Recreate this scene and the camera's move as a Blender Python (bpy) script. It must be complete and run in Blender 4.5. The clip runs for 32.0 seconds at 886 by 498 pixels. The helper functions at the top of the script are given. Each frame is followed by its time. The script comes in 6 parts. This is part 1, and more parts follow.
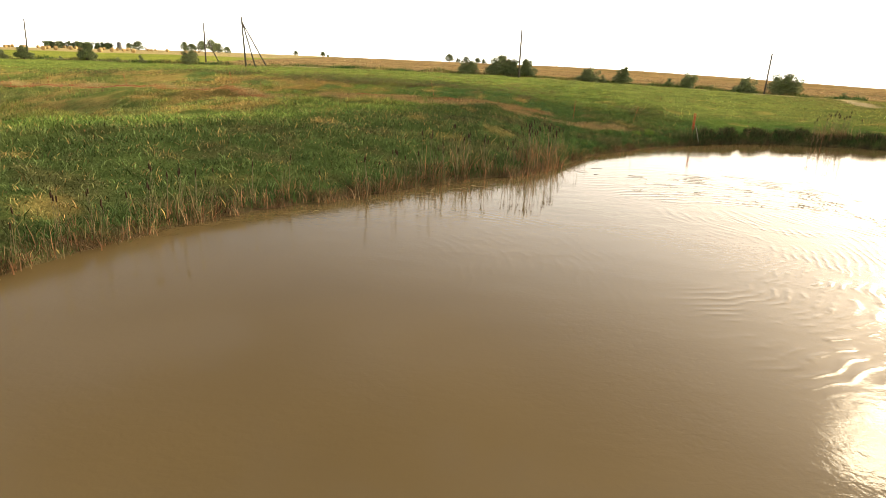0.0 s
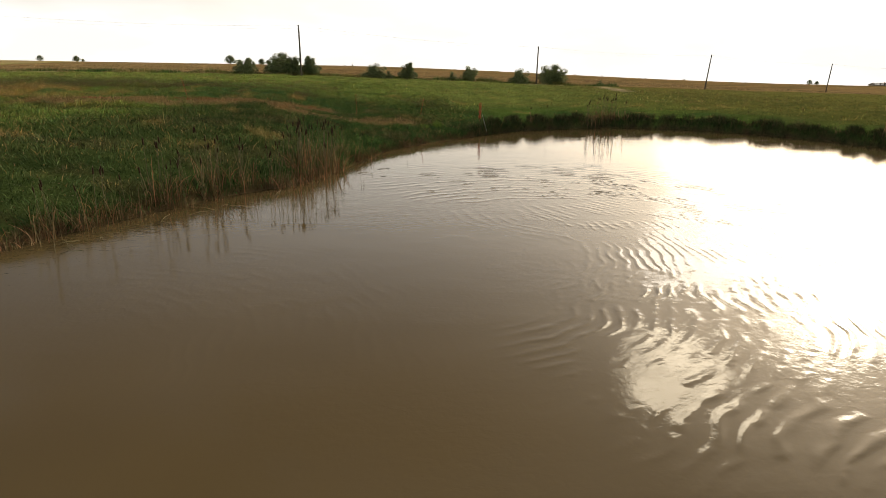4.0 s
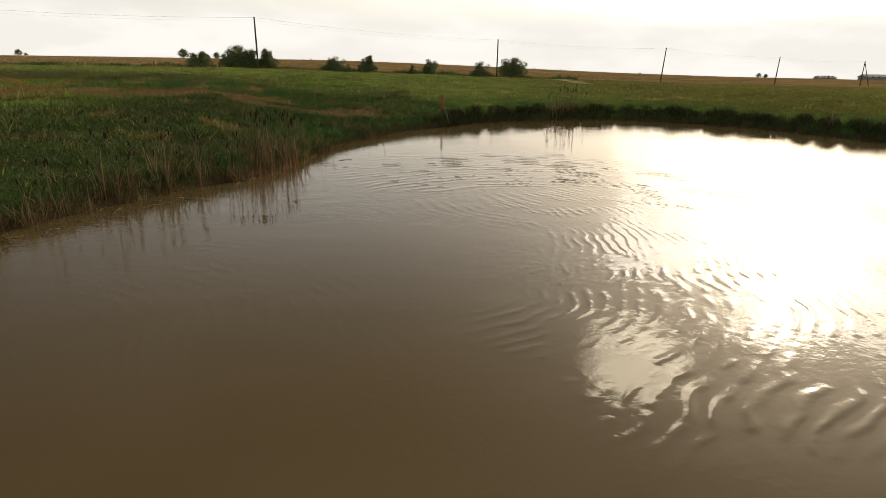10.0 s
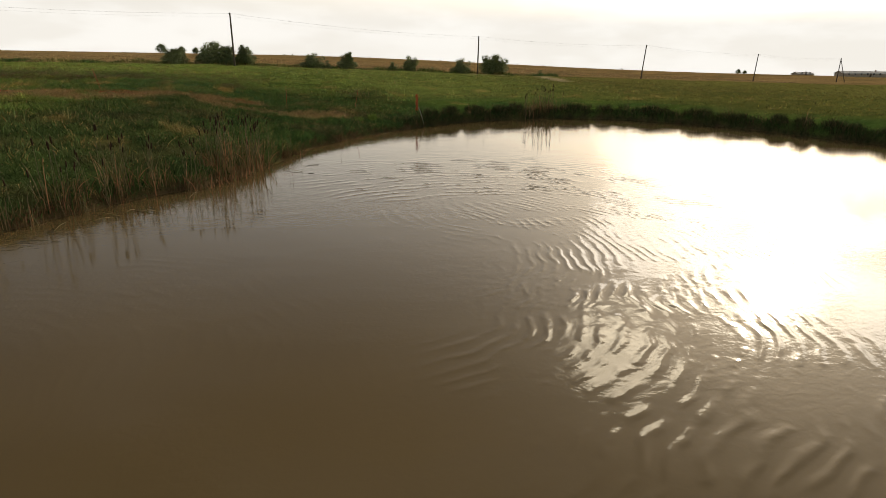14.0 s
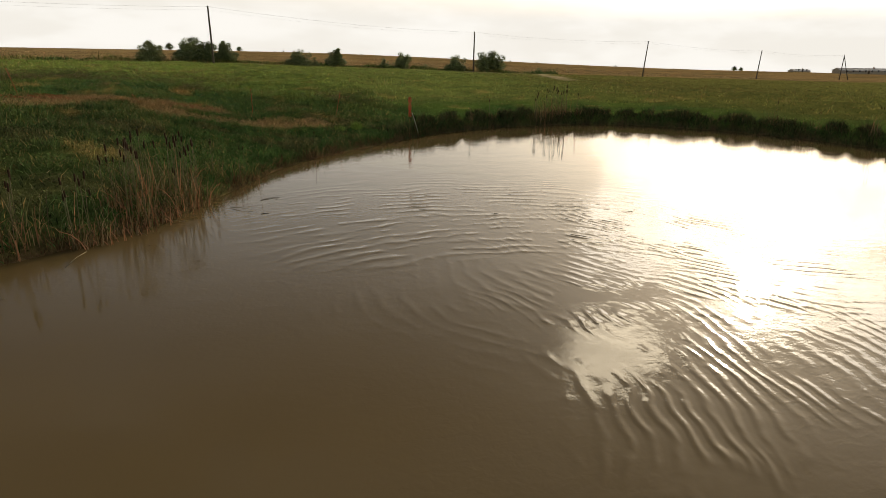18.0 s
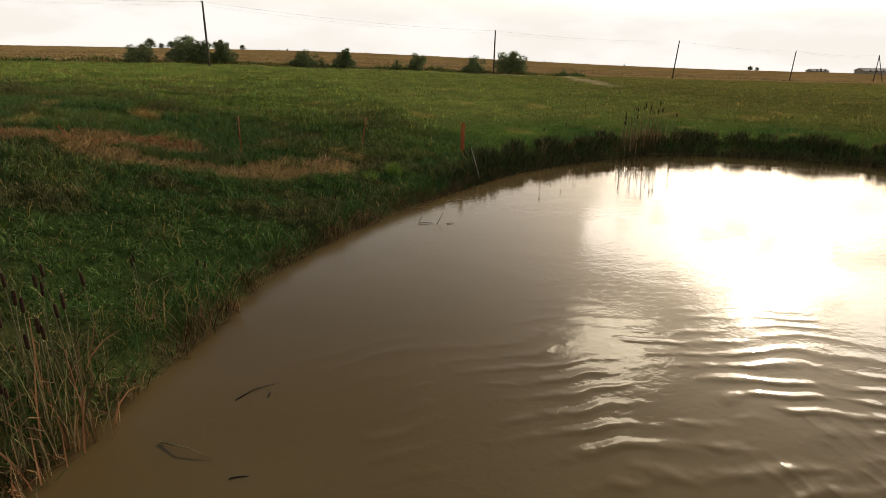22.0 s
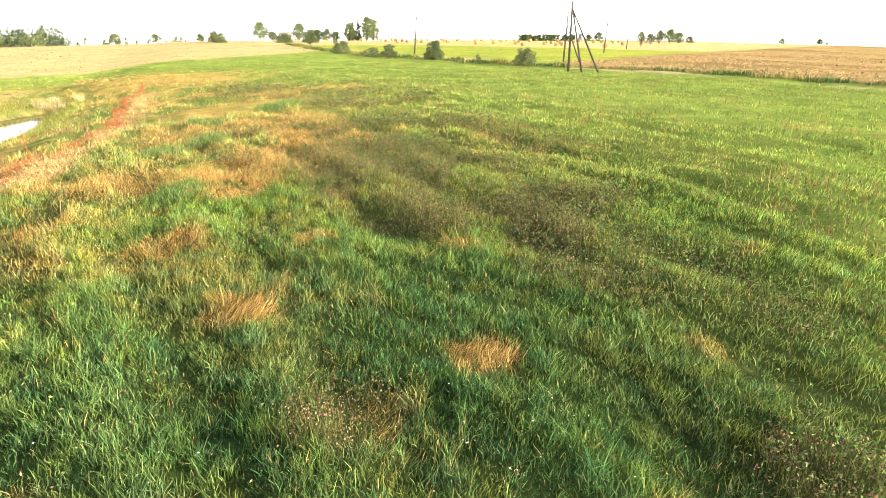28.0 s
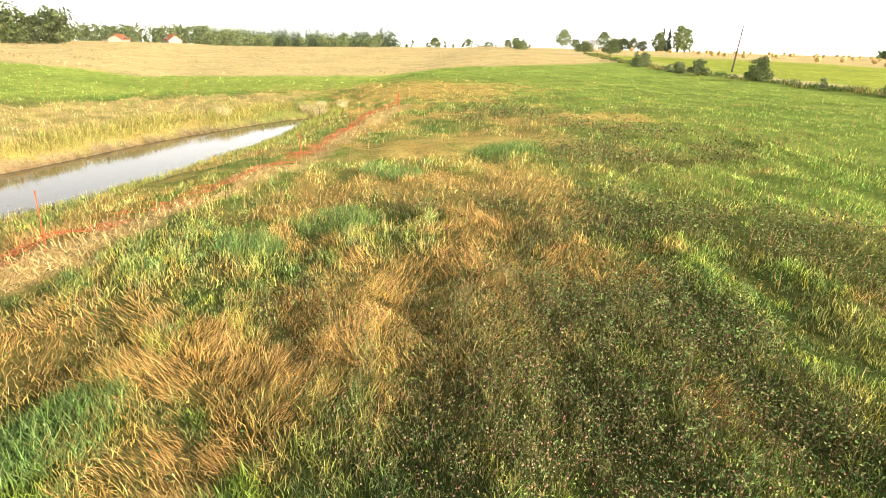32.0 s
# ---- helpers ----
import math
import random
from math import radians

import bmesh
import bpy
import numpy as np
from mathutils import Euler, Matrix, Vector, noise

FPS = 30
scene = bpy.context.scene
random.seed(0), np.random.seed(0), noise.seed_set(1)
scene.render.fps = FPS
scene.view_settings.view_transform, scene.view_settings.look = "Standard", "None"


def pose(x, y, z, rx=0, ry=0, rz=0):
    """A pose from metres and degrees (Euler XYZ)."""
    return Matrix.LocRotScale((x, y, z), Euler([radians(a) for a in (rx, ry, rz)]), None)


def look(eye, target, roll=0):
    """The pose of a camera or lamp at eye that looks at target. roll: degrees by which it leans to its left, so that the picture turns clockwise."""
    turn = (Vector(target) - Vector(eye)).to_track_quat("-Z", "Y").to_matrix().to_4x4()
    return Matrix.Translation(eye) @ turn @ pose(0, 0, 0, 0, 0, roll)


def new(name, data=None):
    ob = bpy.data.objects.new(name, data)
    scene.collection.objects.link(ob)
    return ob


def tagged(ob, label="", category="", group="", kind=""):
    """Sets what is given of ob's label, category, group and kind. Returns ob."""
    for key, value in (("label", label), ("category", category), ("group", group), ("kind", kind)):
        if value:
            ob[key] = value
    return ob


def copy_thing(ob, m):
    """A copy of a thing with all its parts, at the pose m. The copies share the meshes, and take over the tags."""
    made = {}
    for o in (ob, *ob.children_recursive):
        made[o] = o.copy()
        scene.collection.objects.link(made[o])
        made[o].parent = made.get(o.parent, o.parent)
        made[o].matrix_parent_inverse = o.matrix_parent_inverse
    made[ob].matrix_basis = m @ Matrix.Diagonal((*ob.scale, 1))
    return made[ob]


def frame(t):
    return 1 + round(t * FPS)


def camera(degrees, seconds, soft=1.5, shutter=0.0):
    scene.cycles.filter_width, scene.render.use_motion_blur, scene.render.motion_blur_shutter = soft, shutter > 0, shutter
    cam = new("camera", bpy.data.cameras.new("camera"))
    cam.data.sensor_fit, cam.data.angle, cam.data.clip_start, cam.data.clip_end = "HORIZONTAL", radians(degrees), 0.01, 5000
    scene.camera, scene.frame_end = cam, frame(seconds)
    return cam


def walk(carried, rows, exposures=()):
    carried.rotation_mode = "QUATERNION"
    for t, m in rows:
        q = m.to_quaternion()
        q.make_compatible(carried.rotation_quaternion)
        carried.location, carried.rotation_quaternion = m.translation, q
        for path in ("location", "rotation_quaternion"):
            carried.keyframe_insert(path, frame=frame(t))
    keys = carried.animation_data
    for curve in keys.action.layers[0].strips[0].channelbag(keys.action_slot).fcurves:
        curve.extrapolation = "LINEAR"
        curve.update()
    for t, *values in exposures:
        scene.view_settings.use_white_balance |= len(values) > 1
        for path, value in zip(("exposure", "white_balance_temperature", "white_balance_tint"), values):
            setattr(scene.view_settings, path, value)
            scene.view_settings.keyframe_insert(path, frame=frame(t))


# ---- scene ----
cam = camera(74.4, 32.0, soft=0.6)
PATH = [
    (0, (0.213, -0.028, 4.939), (0.217, 1.877, 4.33), 2.4),
    (0.5, (0.499, 1.054, 4.646), (0.643, 2.957, 4.045), 2.3),
    (1, (0.75, 1.87, 4.497), (0.998, 3.763, 3.903), 2.1),
    (1.5, (0.981, 2.497, 4.422), (1.298, 4.381, 3.831), 2.0),
    (2, (1.212, 2.992, 4.389), (1.592, 4.866, 3.801), 1.8),
    (2.5, (1.469, 3.42, 4.395), (1.908, 5.28, 3.806), 1.6),
    (3, (1.733, 3.831, 4.414), (2.244, 5.673, 3.824), 1.3),
    (3.5, (1.955, 4.212, 4.417), (2.539, 6.031, 3.826), 1.0),
    (5.5, (2.055, 4.93, 4.131), (2.72, 6.721, 3.539), 0.8),
    (6, (2.027, 4.899, 4.128), (2.704, 6.684, 3.533), 0.8),
    (6.5, (2.009, 4.821, 4.147), (2.693, 6.603, 3.549), 0.7),
    (7, (2.025, 4.741, 4.166), (2.717, 6.518, 3.564), 0.7),
    (7.5, (2.065, 4.693, 4.173), (2.767, 6.465, 3.569), 0.7),
    (8, (2.101, 4.683, 4.175), (2.814, 6.451, 3.57), 0.7),
    (8.5, (2.11, 4.701, 4.177), (2.831, 6.466, 3.571), 0.8),
    (9, (2.087, 4.715, 4.175), (2.812, 6.477, 3.568), 0.8),
    (9.5, (2.046, 4.702, 4.165), (2.775, 6.463, 3.558), 0.8),
    (10, (2.019, 4.682, 4.153), (2.761, 6.437, 3.546), 0.8),
    (10.5, (2.031, 4.679, 4.149), (2.784, 6.43, 3.542), 0.9),
    (11, (2.085, 4.689, 4.168), (2.844, 6.437, 3.56), 0.9),
    (11.5, (2.167, 4.683, 4.211), (2.932, 6.428, 3.602), 0.9),
    (12, (2.264, 4.651, 4.266), (3.037, 6.392, 3.655), 0.9),
    (12.5, (2.374, 4.616, 4.315), (3.149, 6.355, 3.702), 0.8),
    (13, (2.503, 4.638, 4.356), (3.285, 6.373, 3.741), 0.9),
    (13.5, (2.663, 4.792, 4.402), (3.448, 6.524, 3.783), 0.9),
    (14, (2.863, 5.115, 4.457), (3.652, 6.845, 3.837), 0.9),
    (14.5, (3.099, 5.566, 4.505), (3.886, 7.297, 3.882), 0.8),
    (16.5, (4.337, 8.344, 4.448), (5.132, 10.069, 3.822), 1.0),
    (17, (4.684, 9.219, 4.428), (5.484, 10.941, 3.801), 1.0),
    (17.5, (5.016, 10.207, 4.447), (5.821, 11.927, 3.819), 1.0),
    (18, (5.322, 11.317, 4.445), (6.131, 13.035, 3.816), 0.9),
    (18.5, (5.561, 12.516, 4.402), (6.372, 14.233, 3.775), 0.9),
    (19, (5.721, 13.729, 4.326), (6.533, 15.445, 3.698), 0.9),
    (19.5, (5.863, 14.902, 4.216), (6.676, 16.619, 3.589), 1.0),
    (20, (6.06, 16.076, 4.1), (6.872, 17.792, 3.473), 0.9),
    (20.5, (6.331, 17.334, 4.041), (7.143, 19.05, 3.413), 0.9),
    (21, (6.647, 18.757, 4.094), (7.463, 20.471, 3.464), 0.9),
    (21.5, (7.003, 20.367, 4.325), (7.822, 22.078, 3.693), 1.0),
    (22, (7.365, 22.176, 4.84), (8.163, 23.896, 4.206), 1.0),
    (22.5, (7.671, 23.991, 5.351), (8.362, 25.756, 4.712), 1.0),
    (23, (7.871, 25.988, 5.858), (8.361, 27.816, 5.211), 1.1),
    (23.5, (8.038, 28.008, 6.374), (8.238, 29.887, 5.717), 1.2),
    (24, (8.262, 30.095, 6.705), (8.195, 31.98, 6.041), 1.2),
    (24.5, (8.39, 32.141, 6.76), (8.219, 34.018, 6.091), 1.3),
    (26.5, (8.671, 42.335, 6.906), (7.949, 44.072, 6.226), 1.2),
    (27, (8.449, 44.408, 7.1), (7.423, 45.982, 6.416), 1.2),
    (27.5, (8.217, 45.871, 7.219), (6.994, 47.296, 6.531), 1.3),
    (28, (7.838, 46.718, 7.217), (6.53, 48.063, 6.523), 1.5),
    (28.5, (7.277, 47.708, 7.215), (5.84, 48.909, 6.514), 1.7),
    (29, (6.583, 48.894, 7.28), (4.994, 49.88, 6.573), 1.9),
    (29.5, (5.721, 50.095, 7.386), (4.022, 50.872, 6.673), 2.1),
    (30, (4.568, 51.318, 7.429), (2.83, 52.002, 6.713), 2.3),
    (30.5, (3.038, 52.527, 7.463), (1.29, 53.183, 6.747), 2.5),
    (31, (1.21, 53.738, 7.471), (-0.547, 54.371, 6.756), 2.7),
    (31.5, (-0.807, 54.963, 7.509), (-2.573, 55.574, 6.796), 2.9),
    (32, (-2.836, 56.23, 7.514), (-4.613, 56.818, 6.809), 2.9),
]
EXPOSURES = [(0, -0.12, 7200, 12), (1, -0.4, 7050, 12), (2, -0.74, 6950, 12), (3.5, -1.18, 6800, 11), (6, -1.5, 6750, 10), (20, -1.58, 6800, 10), (22, -1.52, 6800, 11), (23, -1.45, 6750, 11), (24.2, -0.62, 6700, 12), (26.5, 0.46, 6450, 10), (28, 0.8, 6450, 10), (31, 0.7, 6500, 10), (32, 0.46, 6500, 10)]
walk(cam, [(t, look(eye, target, roll)) for t, eye, target, roll in PATH], EXPOSURES)

# ---- world, sun, exposure ----
SUN_AZ, SUN_EL = 55.0, 19.5
SUN_WAY = Vector((math.sin(radians(SUN_AZ)) * math.cos(radians(SUN_EL)), math.cos(radians(SUN_AZ)) * math.cos(radians(SUN_EL)), math.sin(radians(SUN_EL))))
world = bpy.data.worlds.new("world")
scene.world = world
world.use_nodes = True
wt = world.node_tree
wt.nodes.clear()


def wnode(kind, **inputs):
    n = wt.nodes.new(kind)
    for k, v in inputs.items():
        n.inputs[k].default_value = v
    return n


sky = wnode("ShaderNodeTexSky")
sky.sky_type, sky.sun_disc = "NISHITA", False
sky.sun_elevation, sky.sun_rotation = radians(SUN_EL), radians(SUN_AZ)
sky.dust_density, sky.air_density, sky.ozone_density = 4.0, 1.0, 1.0
co = wnode("ShaderNodeTexCoord")


def wlink(a, b):
    wt.links.new(a, b)


def wmath(how, a, b=0.0, c=0.0, clamp=False):
    n = wt.nodes.new("ShaderNodeMath")
    n.operation, n.use_clamp = how, clamp
    for v, k in ((a, 0), (b, 1), (c, 2)):
        if hasattr(v, "is_output"):
            wlink(v, n.inputs[k])
        else:
            n.inputs[k].default_value = v
    return n.outputs["Value"]


def wrange(v, lo, hi, to_lo, to_hi):
    n = wt.nodes.new("ShaderNodeMapRange")
    n.interpolation_type = "SMOOTHSTEP"
    for k, x in (("From Min", lo), ("From Max", hi), ("To Min", to_lo), ("To Max", to_hi)):
        n.inputs[k].default_value = x
    wlink(v, n.inputs["Value"])
    return n.outputs["Result"]


def wadd(base, share, colour):
    """base plus a share of a colour."""
    n = wt.nodes.new("ShaderNodeMix")
    n.data_type, n.blend_type = "RGBA", "ADD"
    n.clamp_factor = False
    n.inputs["B"].default_value = (*colour, 1)
    wlink(share, n.inputs["Factor"])
    wlink(base, n.inputs["A"])
    return n.outputs["Result"]


def wnoise(scale, detail, flat):
    m = wt.nodes.new("ShaderNodeMapping")
    m.inputs["Scale"].default_value = (1.0, 1.0, flat)
    wlink(co.outputs["Generated"], m.inputs["Vector"])
    n = wnode("ShaderNodeTexNoise", Scale=scale, Detail=detail, Roughness=0.55)
    wlink(m.outputs["Vector"], n.inputs["Vector"])
    return n.outputs["Fac"]


# directions measured from the sun's bearing: sideways (tangent of the angle) and up (sine of the height)
turn = wt.nodes.new("ShaderNodeVectorRotate")
turn.rotation_type = "Z_AXIS"
turn.inputs["Angle"].default_value = radians(SUN_AZ)
wlink(co.outputs["Generated"], turn.inputs["Vector"])
apart = wt.nodes.new("ShaderNodeSeparateXYZ")
wlink(turn.outputs["Vector"], apart.inputs["Vector"])
ahead, up = apart.outputs["Y"], apart.outputs["Z"]
side = wmath("DIVIDE", apart.outputs["X"], wmath("MAXIMUM", ahead, 0.05))
billow, curds = wnoise(7.0, 5.0, 1.5), wnoise(13.0, 3.0, 2.2)


def cloud(side_at, side_half, up_at, up_half, ragged, soft, power=4.0):
    """The share of a cloud bank with ragged edges at a place of the sky."""
    u = wmath("POWER", wmath("ABSOLUTE", wmath("MULTIPLY", wmath("SUBTRACT", side, side_at), 1 / side_half)), power)
    v = wmath("POWER", wmath("ABSOLUTE", wmath("MULTIPLY", wmath("SUBTRACT", up, up_at), 1 / up_half)), power)
    far = wmath("POWER", wmath("ADD", u, v), 1 / power)
    far = wmath("ADD", far, wmath("MULTIPLY", wmath("SUBTRACT", billow, 0.5), ragged))
    return wmath("MULTIPLY", wrange(far, 1.0 - soft, 1.0 + soft, 1.0, 0.0), wmath("GREATER_THAN", ahead, 0.1))


# haze that thickens towards the horizon, thin high cloud, and a broad glow round the sun
haze = wmath("POWER", wrange(up, 0.02, 0.6, 1.0, 0.0), 1.15)
thin = wrange(wnoise(2.3, 6.0, 2.6), 0.46, 0.58, 0.0, 0.16)
toward = wnode("ShaderNodeVectorMath")
toward.operation = "DOT_PRODUCT"
toward.inputs[1].default_value = tuple(SUN_WAY)
wlink(co.outputs["Generated"], toward.inputs[0])
near_sun = wmath("MAXIMUM", toward.outputs["Value"], 0.0)
haze = wmath("MULTIPLY", haze, wmath("MAXIMUM", wrange(ahead, 0.2, 0.8, 0.3, 1.08), wrange(ahead, -0.6, 0.1, 1.0, 0.3)))
light = wadd(sky.outputs["Color"], wmath("MAXIMUM", haze, thin), (16.5, 15.8, 14.6))
light = wadd(light, wmath("POWER", near_sun, 13.0), (9.0, 8.4, 7.4))
# a bright bank of thin cloud before the sun, with darker holes, and one puff of cloud beside it
bank = wmath("MULTIPLY", cloud(0.1, 0.37, 0.16, 0.21, 0.8, 0.1), wrange(curds, 0.38, 0.46, 0.2, 1.0))
bank = wmath("ADD", wmath("MULTIPLY", bank, 0.9), wmath("MULTIPLY", cloud(0.12, 0.42, 0.15, 0.22, 1.2, 0.5, 2.0), 0.05))
bank = wmath("MULTIPLY", bank, wrange(up, 0.04, 0.34, 0.1, 1.0))
light = wadd(light, bank, (74.0, 69.0, 62.0))
light = wadd(light, wmath("MULTIPLY", bank, wmath("POWER", near_sun, 190.0)), (190.0, 170.0, 130.0))
light = wadd(light, wmath("MULTIPLY", cloud(-0.213, 0.086, 0.447, 0.06, 1.6, 0.3, 2.0), wrange(curds, 0.3, 0.6, 0.7, 1.2)), (135.0, 118.0, 88.0))
# near the horizon the haze hides all else
low = wt.nodes.new("ShaderNodeMix")
low.data_type = "RGBA"
veil = wt.nodes.new("ShaderNodeMix")
veil.data_type = "RGBA"
veil.inputs["A"].default_value, veil.inputs["B"].default_value = (20.4, 20.0, 19.0, 1), (22.2, 22.0, 21.3, 1)
wlink(wrange(wnoise(5.0, 5.0, 3.5), 0.4, 0.6, 0.0, 1.0), veil.inputs["Factor"])
wlink(wrange(up, 0.05, 0.13, 1.0, 0.0), low.inputs["Factor"])
wlink(light, low.inputs["A"])
wlink(veil.outputs["Result"], low.inputs["B"])
back = wnode("ShaderNodeBackground", Strength=0.13)
wout = wnode("ShaderNodeOutputWorld")
wlink(low.outputs["Result"], back.inputs["Color"])
wlink(back.outputs["Background"], wout.inputs["Surface"])

sun = new("sun", bpy.data.lights.new("sun", "SUN"))
sun.data.energy, sun.data.angle, sun.data.color = 5.0, radians(1.6), (1.0, 0.88, 0.7)
sun.matrix_world = look(SUN_WAY * 50, (0, 0, 0))

# ---- materials ----


class Mat:
    """A small builder of node materials."""

    def __init__(self, name, rough=0.7, metal=0.0, spec=0.3):
        self.m = bpy.data.materials.new(name)
        self.m.use_nodes = True
        self.t = self.m.node_tree
        self.b = self.t.nodes["Principled BSDF"]
        self.b.inputs["Roughness"].default_value = rough
        self.b.inputs["Metallic"].default_value = metal
        self.b.inputs["Specular IOR Level"].default_value = spec

    def node(self, kind, **inputs):
        n = self.t.nodes.new(kind)
        for k, v in inputs.items():
            n.inputs[k].default_value = v
        return n

    def link(self, a, b):
        self.t.links.new(a, b)

    def place(self, scale=(1, 1, 1), turn=0.0):
        g = self.node("ShaderNodeNewGeometry")
        p = self.node("ShaderNodeMapping", Scale=scale, Rotation=(0, 0, radians(turn)))
        self.link(g.outputs["Position"], p.inputs["Vector"])
        return p.outputs["Vector"]

    def local(self, scale=(1, 1, 1)):
        g = self.node("ShaderNodeTexCoord")
        p = self.node("ShaderNodeMapping", Scale=scale)
        self.link(g.outputs["Object"], p.inputs["Vector"])
        return p.outputs["Vector"]

    def noise(self, at, scale, detail=4.0, rough=0.55, distort=0.0):
        n = self.node("ShaderNodeTexNoise", Scale=scale, Detail=detail, Roughness=rough, Distortion=distort)
        self.link(at, n.inputs["Vector"])
        return n.outputs["Fac"]

    def ramp(self, fac, *stops):
        r = self.node("ShaderNodeValToRGB")
        while len(r.color_ramp.elements) < len(stops):
            r.color_ramp.elements.new(0.5)
        for e, (p, c) in zip(r.color_ramp.elements, stops):
            e.position, e.color = p, (*c, 1) if len(c) == 3 else c
        self.link(fac, r.inputs["Fac"])
        return r.outputs["Color"]

    def mix(self, fac, a, b, how="MIX"):
        n = self.node("ShaderNodeMix")
        n.data_type, n.blend_type = "RGBA", how
        for v, k in ((fac, "Factor"), (a, "A"), (b, "B")):
            if hasattr(v, "is_output"):
                self.link(v, n.inputs[k])
            else:
                n.inputs[k].default_value = v if k == "Factor" else (*v, 1)
        return n.outputs["Result"]

    def color(self, c):
        self.link(c, self.b.inputs["Base Color"])
        return self

    def bump(self, height, strength=0.4, distance=0.02):
        n = self.node("ShaderNodeBump", Strength=strength, Distance=distance)
        self.link(height, n.inputs["Height"])
        self.link(n.outputs["Normal"], self.b.inputs["Normal"])
        return self


def speckled(name, dark, light, scale, rough=0.8, spec=0.2, bump=0.3, stretch=(1, 1, 1), obj=True, random=0.25):
    """A two-scale mottled material in the thing's own coordinates."""
    k = Mat(name, rough, spec=spec)
    at = k.local(stretch) if obj else k.place(stretch)
    fine, wide = k.noise(at, scale, 5), k.noise(at, scale * 0.17, 3)
    c = k.ramp(fine, (0.3, dark), (0.7, light))
    c = k.mix(0.5, c, k.ramp(wide, (0.3, (0.72, 0.72, 0.72)), (0.7, (1.15, 1.12, 1.08))), "MULTIPLY")
    if random:
        o = k.node("ShaderNodeObjectInfo")
        c = k.mix(random, c, k.ramp(o.outputs["Random"], (0.0, (0.6, 0.6, 0.62)), (1.0, (1.25, 1.22, 1.15))), "MULTIPLY")
    k.color(c)
    k.bump(fine, bump, 0.01)
    return k.m


def leafy(name, tint=(1, 1, 1), gloss=0.42, through_light=0.35, shine=0.35):
    """Blades and leaves: the colour attribute with small changes from piece to piece, and light through the leaf."""
    k = Mat(name, gloss, spec=shine)
    a = k.node("ShaderNodeAttribute")
    a.attribute_name = "tone"
    g = k.node("ShaderNodeNewGeometry")
    c = k.mix(1.0, a.outputs["Color"], k.ramp(g.outputs["Random Per Island"], (0.0, (0.34, 0.38, 0.36)), (1.0, (1.58, 1.5, 1.42))), "MULTIPLY")
    c = k.mix(1.0, c, tint, "MULTIPLY")
    k.color(c)
    tr = k.node("ShaderNodeBsdfTranslucent")
    k.link(c, tr.inputs["Color"])
    s = k.node("ShaderNodeMixShader", Fac=through_light)
    k.link(k.b.outputs["BSDF"], s.inputs[1])
    k.link(tr.outputs["BSDF"], s.inputs[2])
    k.link(s.outputs["Shader"], k.t.nodes["Material Output"].inputs["Surface"])
    return k.m


def ground_material():
    k = Mat("ground_cover", 1.0, spec=0.0)
    a = k.node("ShaderNodeAttribute")
    a.attribute_name = "tone"
    at = k.place()
    fine = k.noise(at, 9.0, 6, 0.7)
    mid = k.noise(at, 0.9, 5, 0.6)
    wide = k.noise(at, 0.11, 4, 0.55)
    c = k.mix(0.85, a.outputs["Color"], k.ramp(fine, (0.32, (0.45, 0.47, 0.42)), (0.68, (1.4, 1.38, 1.3))), "MULTIPLY")
    c = k.mix(0.7, c, k.ramp(mid, (0.3, (0.62, 0.68, 0.6)), (0.7, (1.3, 1.25, 1.15))), "MULTIPLY")
    c = k.mix(0.6, c, k.ramp(wide, (0.3, (0.75, 0.8, 0.75)), (0.7, (1.25, 1.18, 1.1))), "MULTIPLY")
    k.color(c)
    k.bump(fine, 0.8, 0.12)
    return k.m


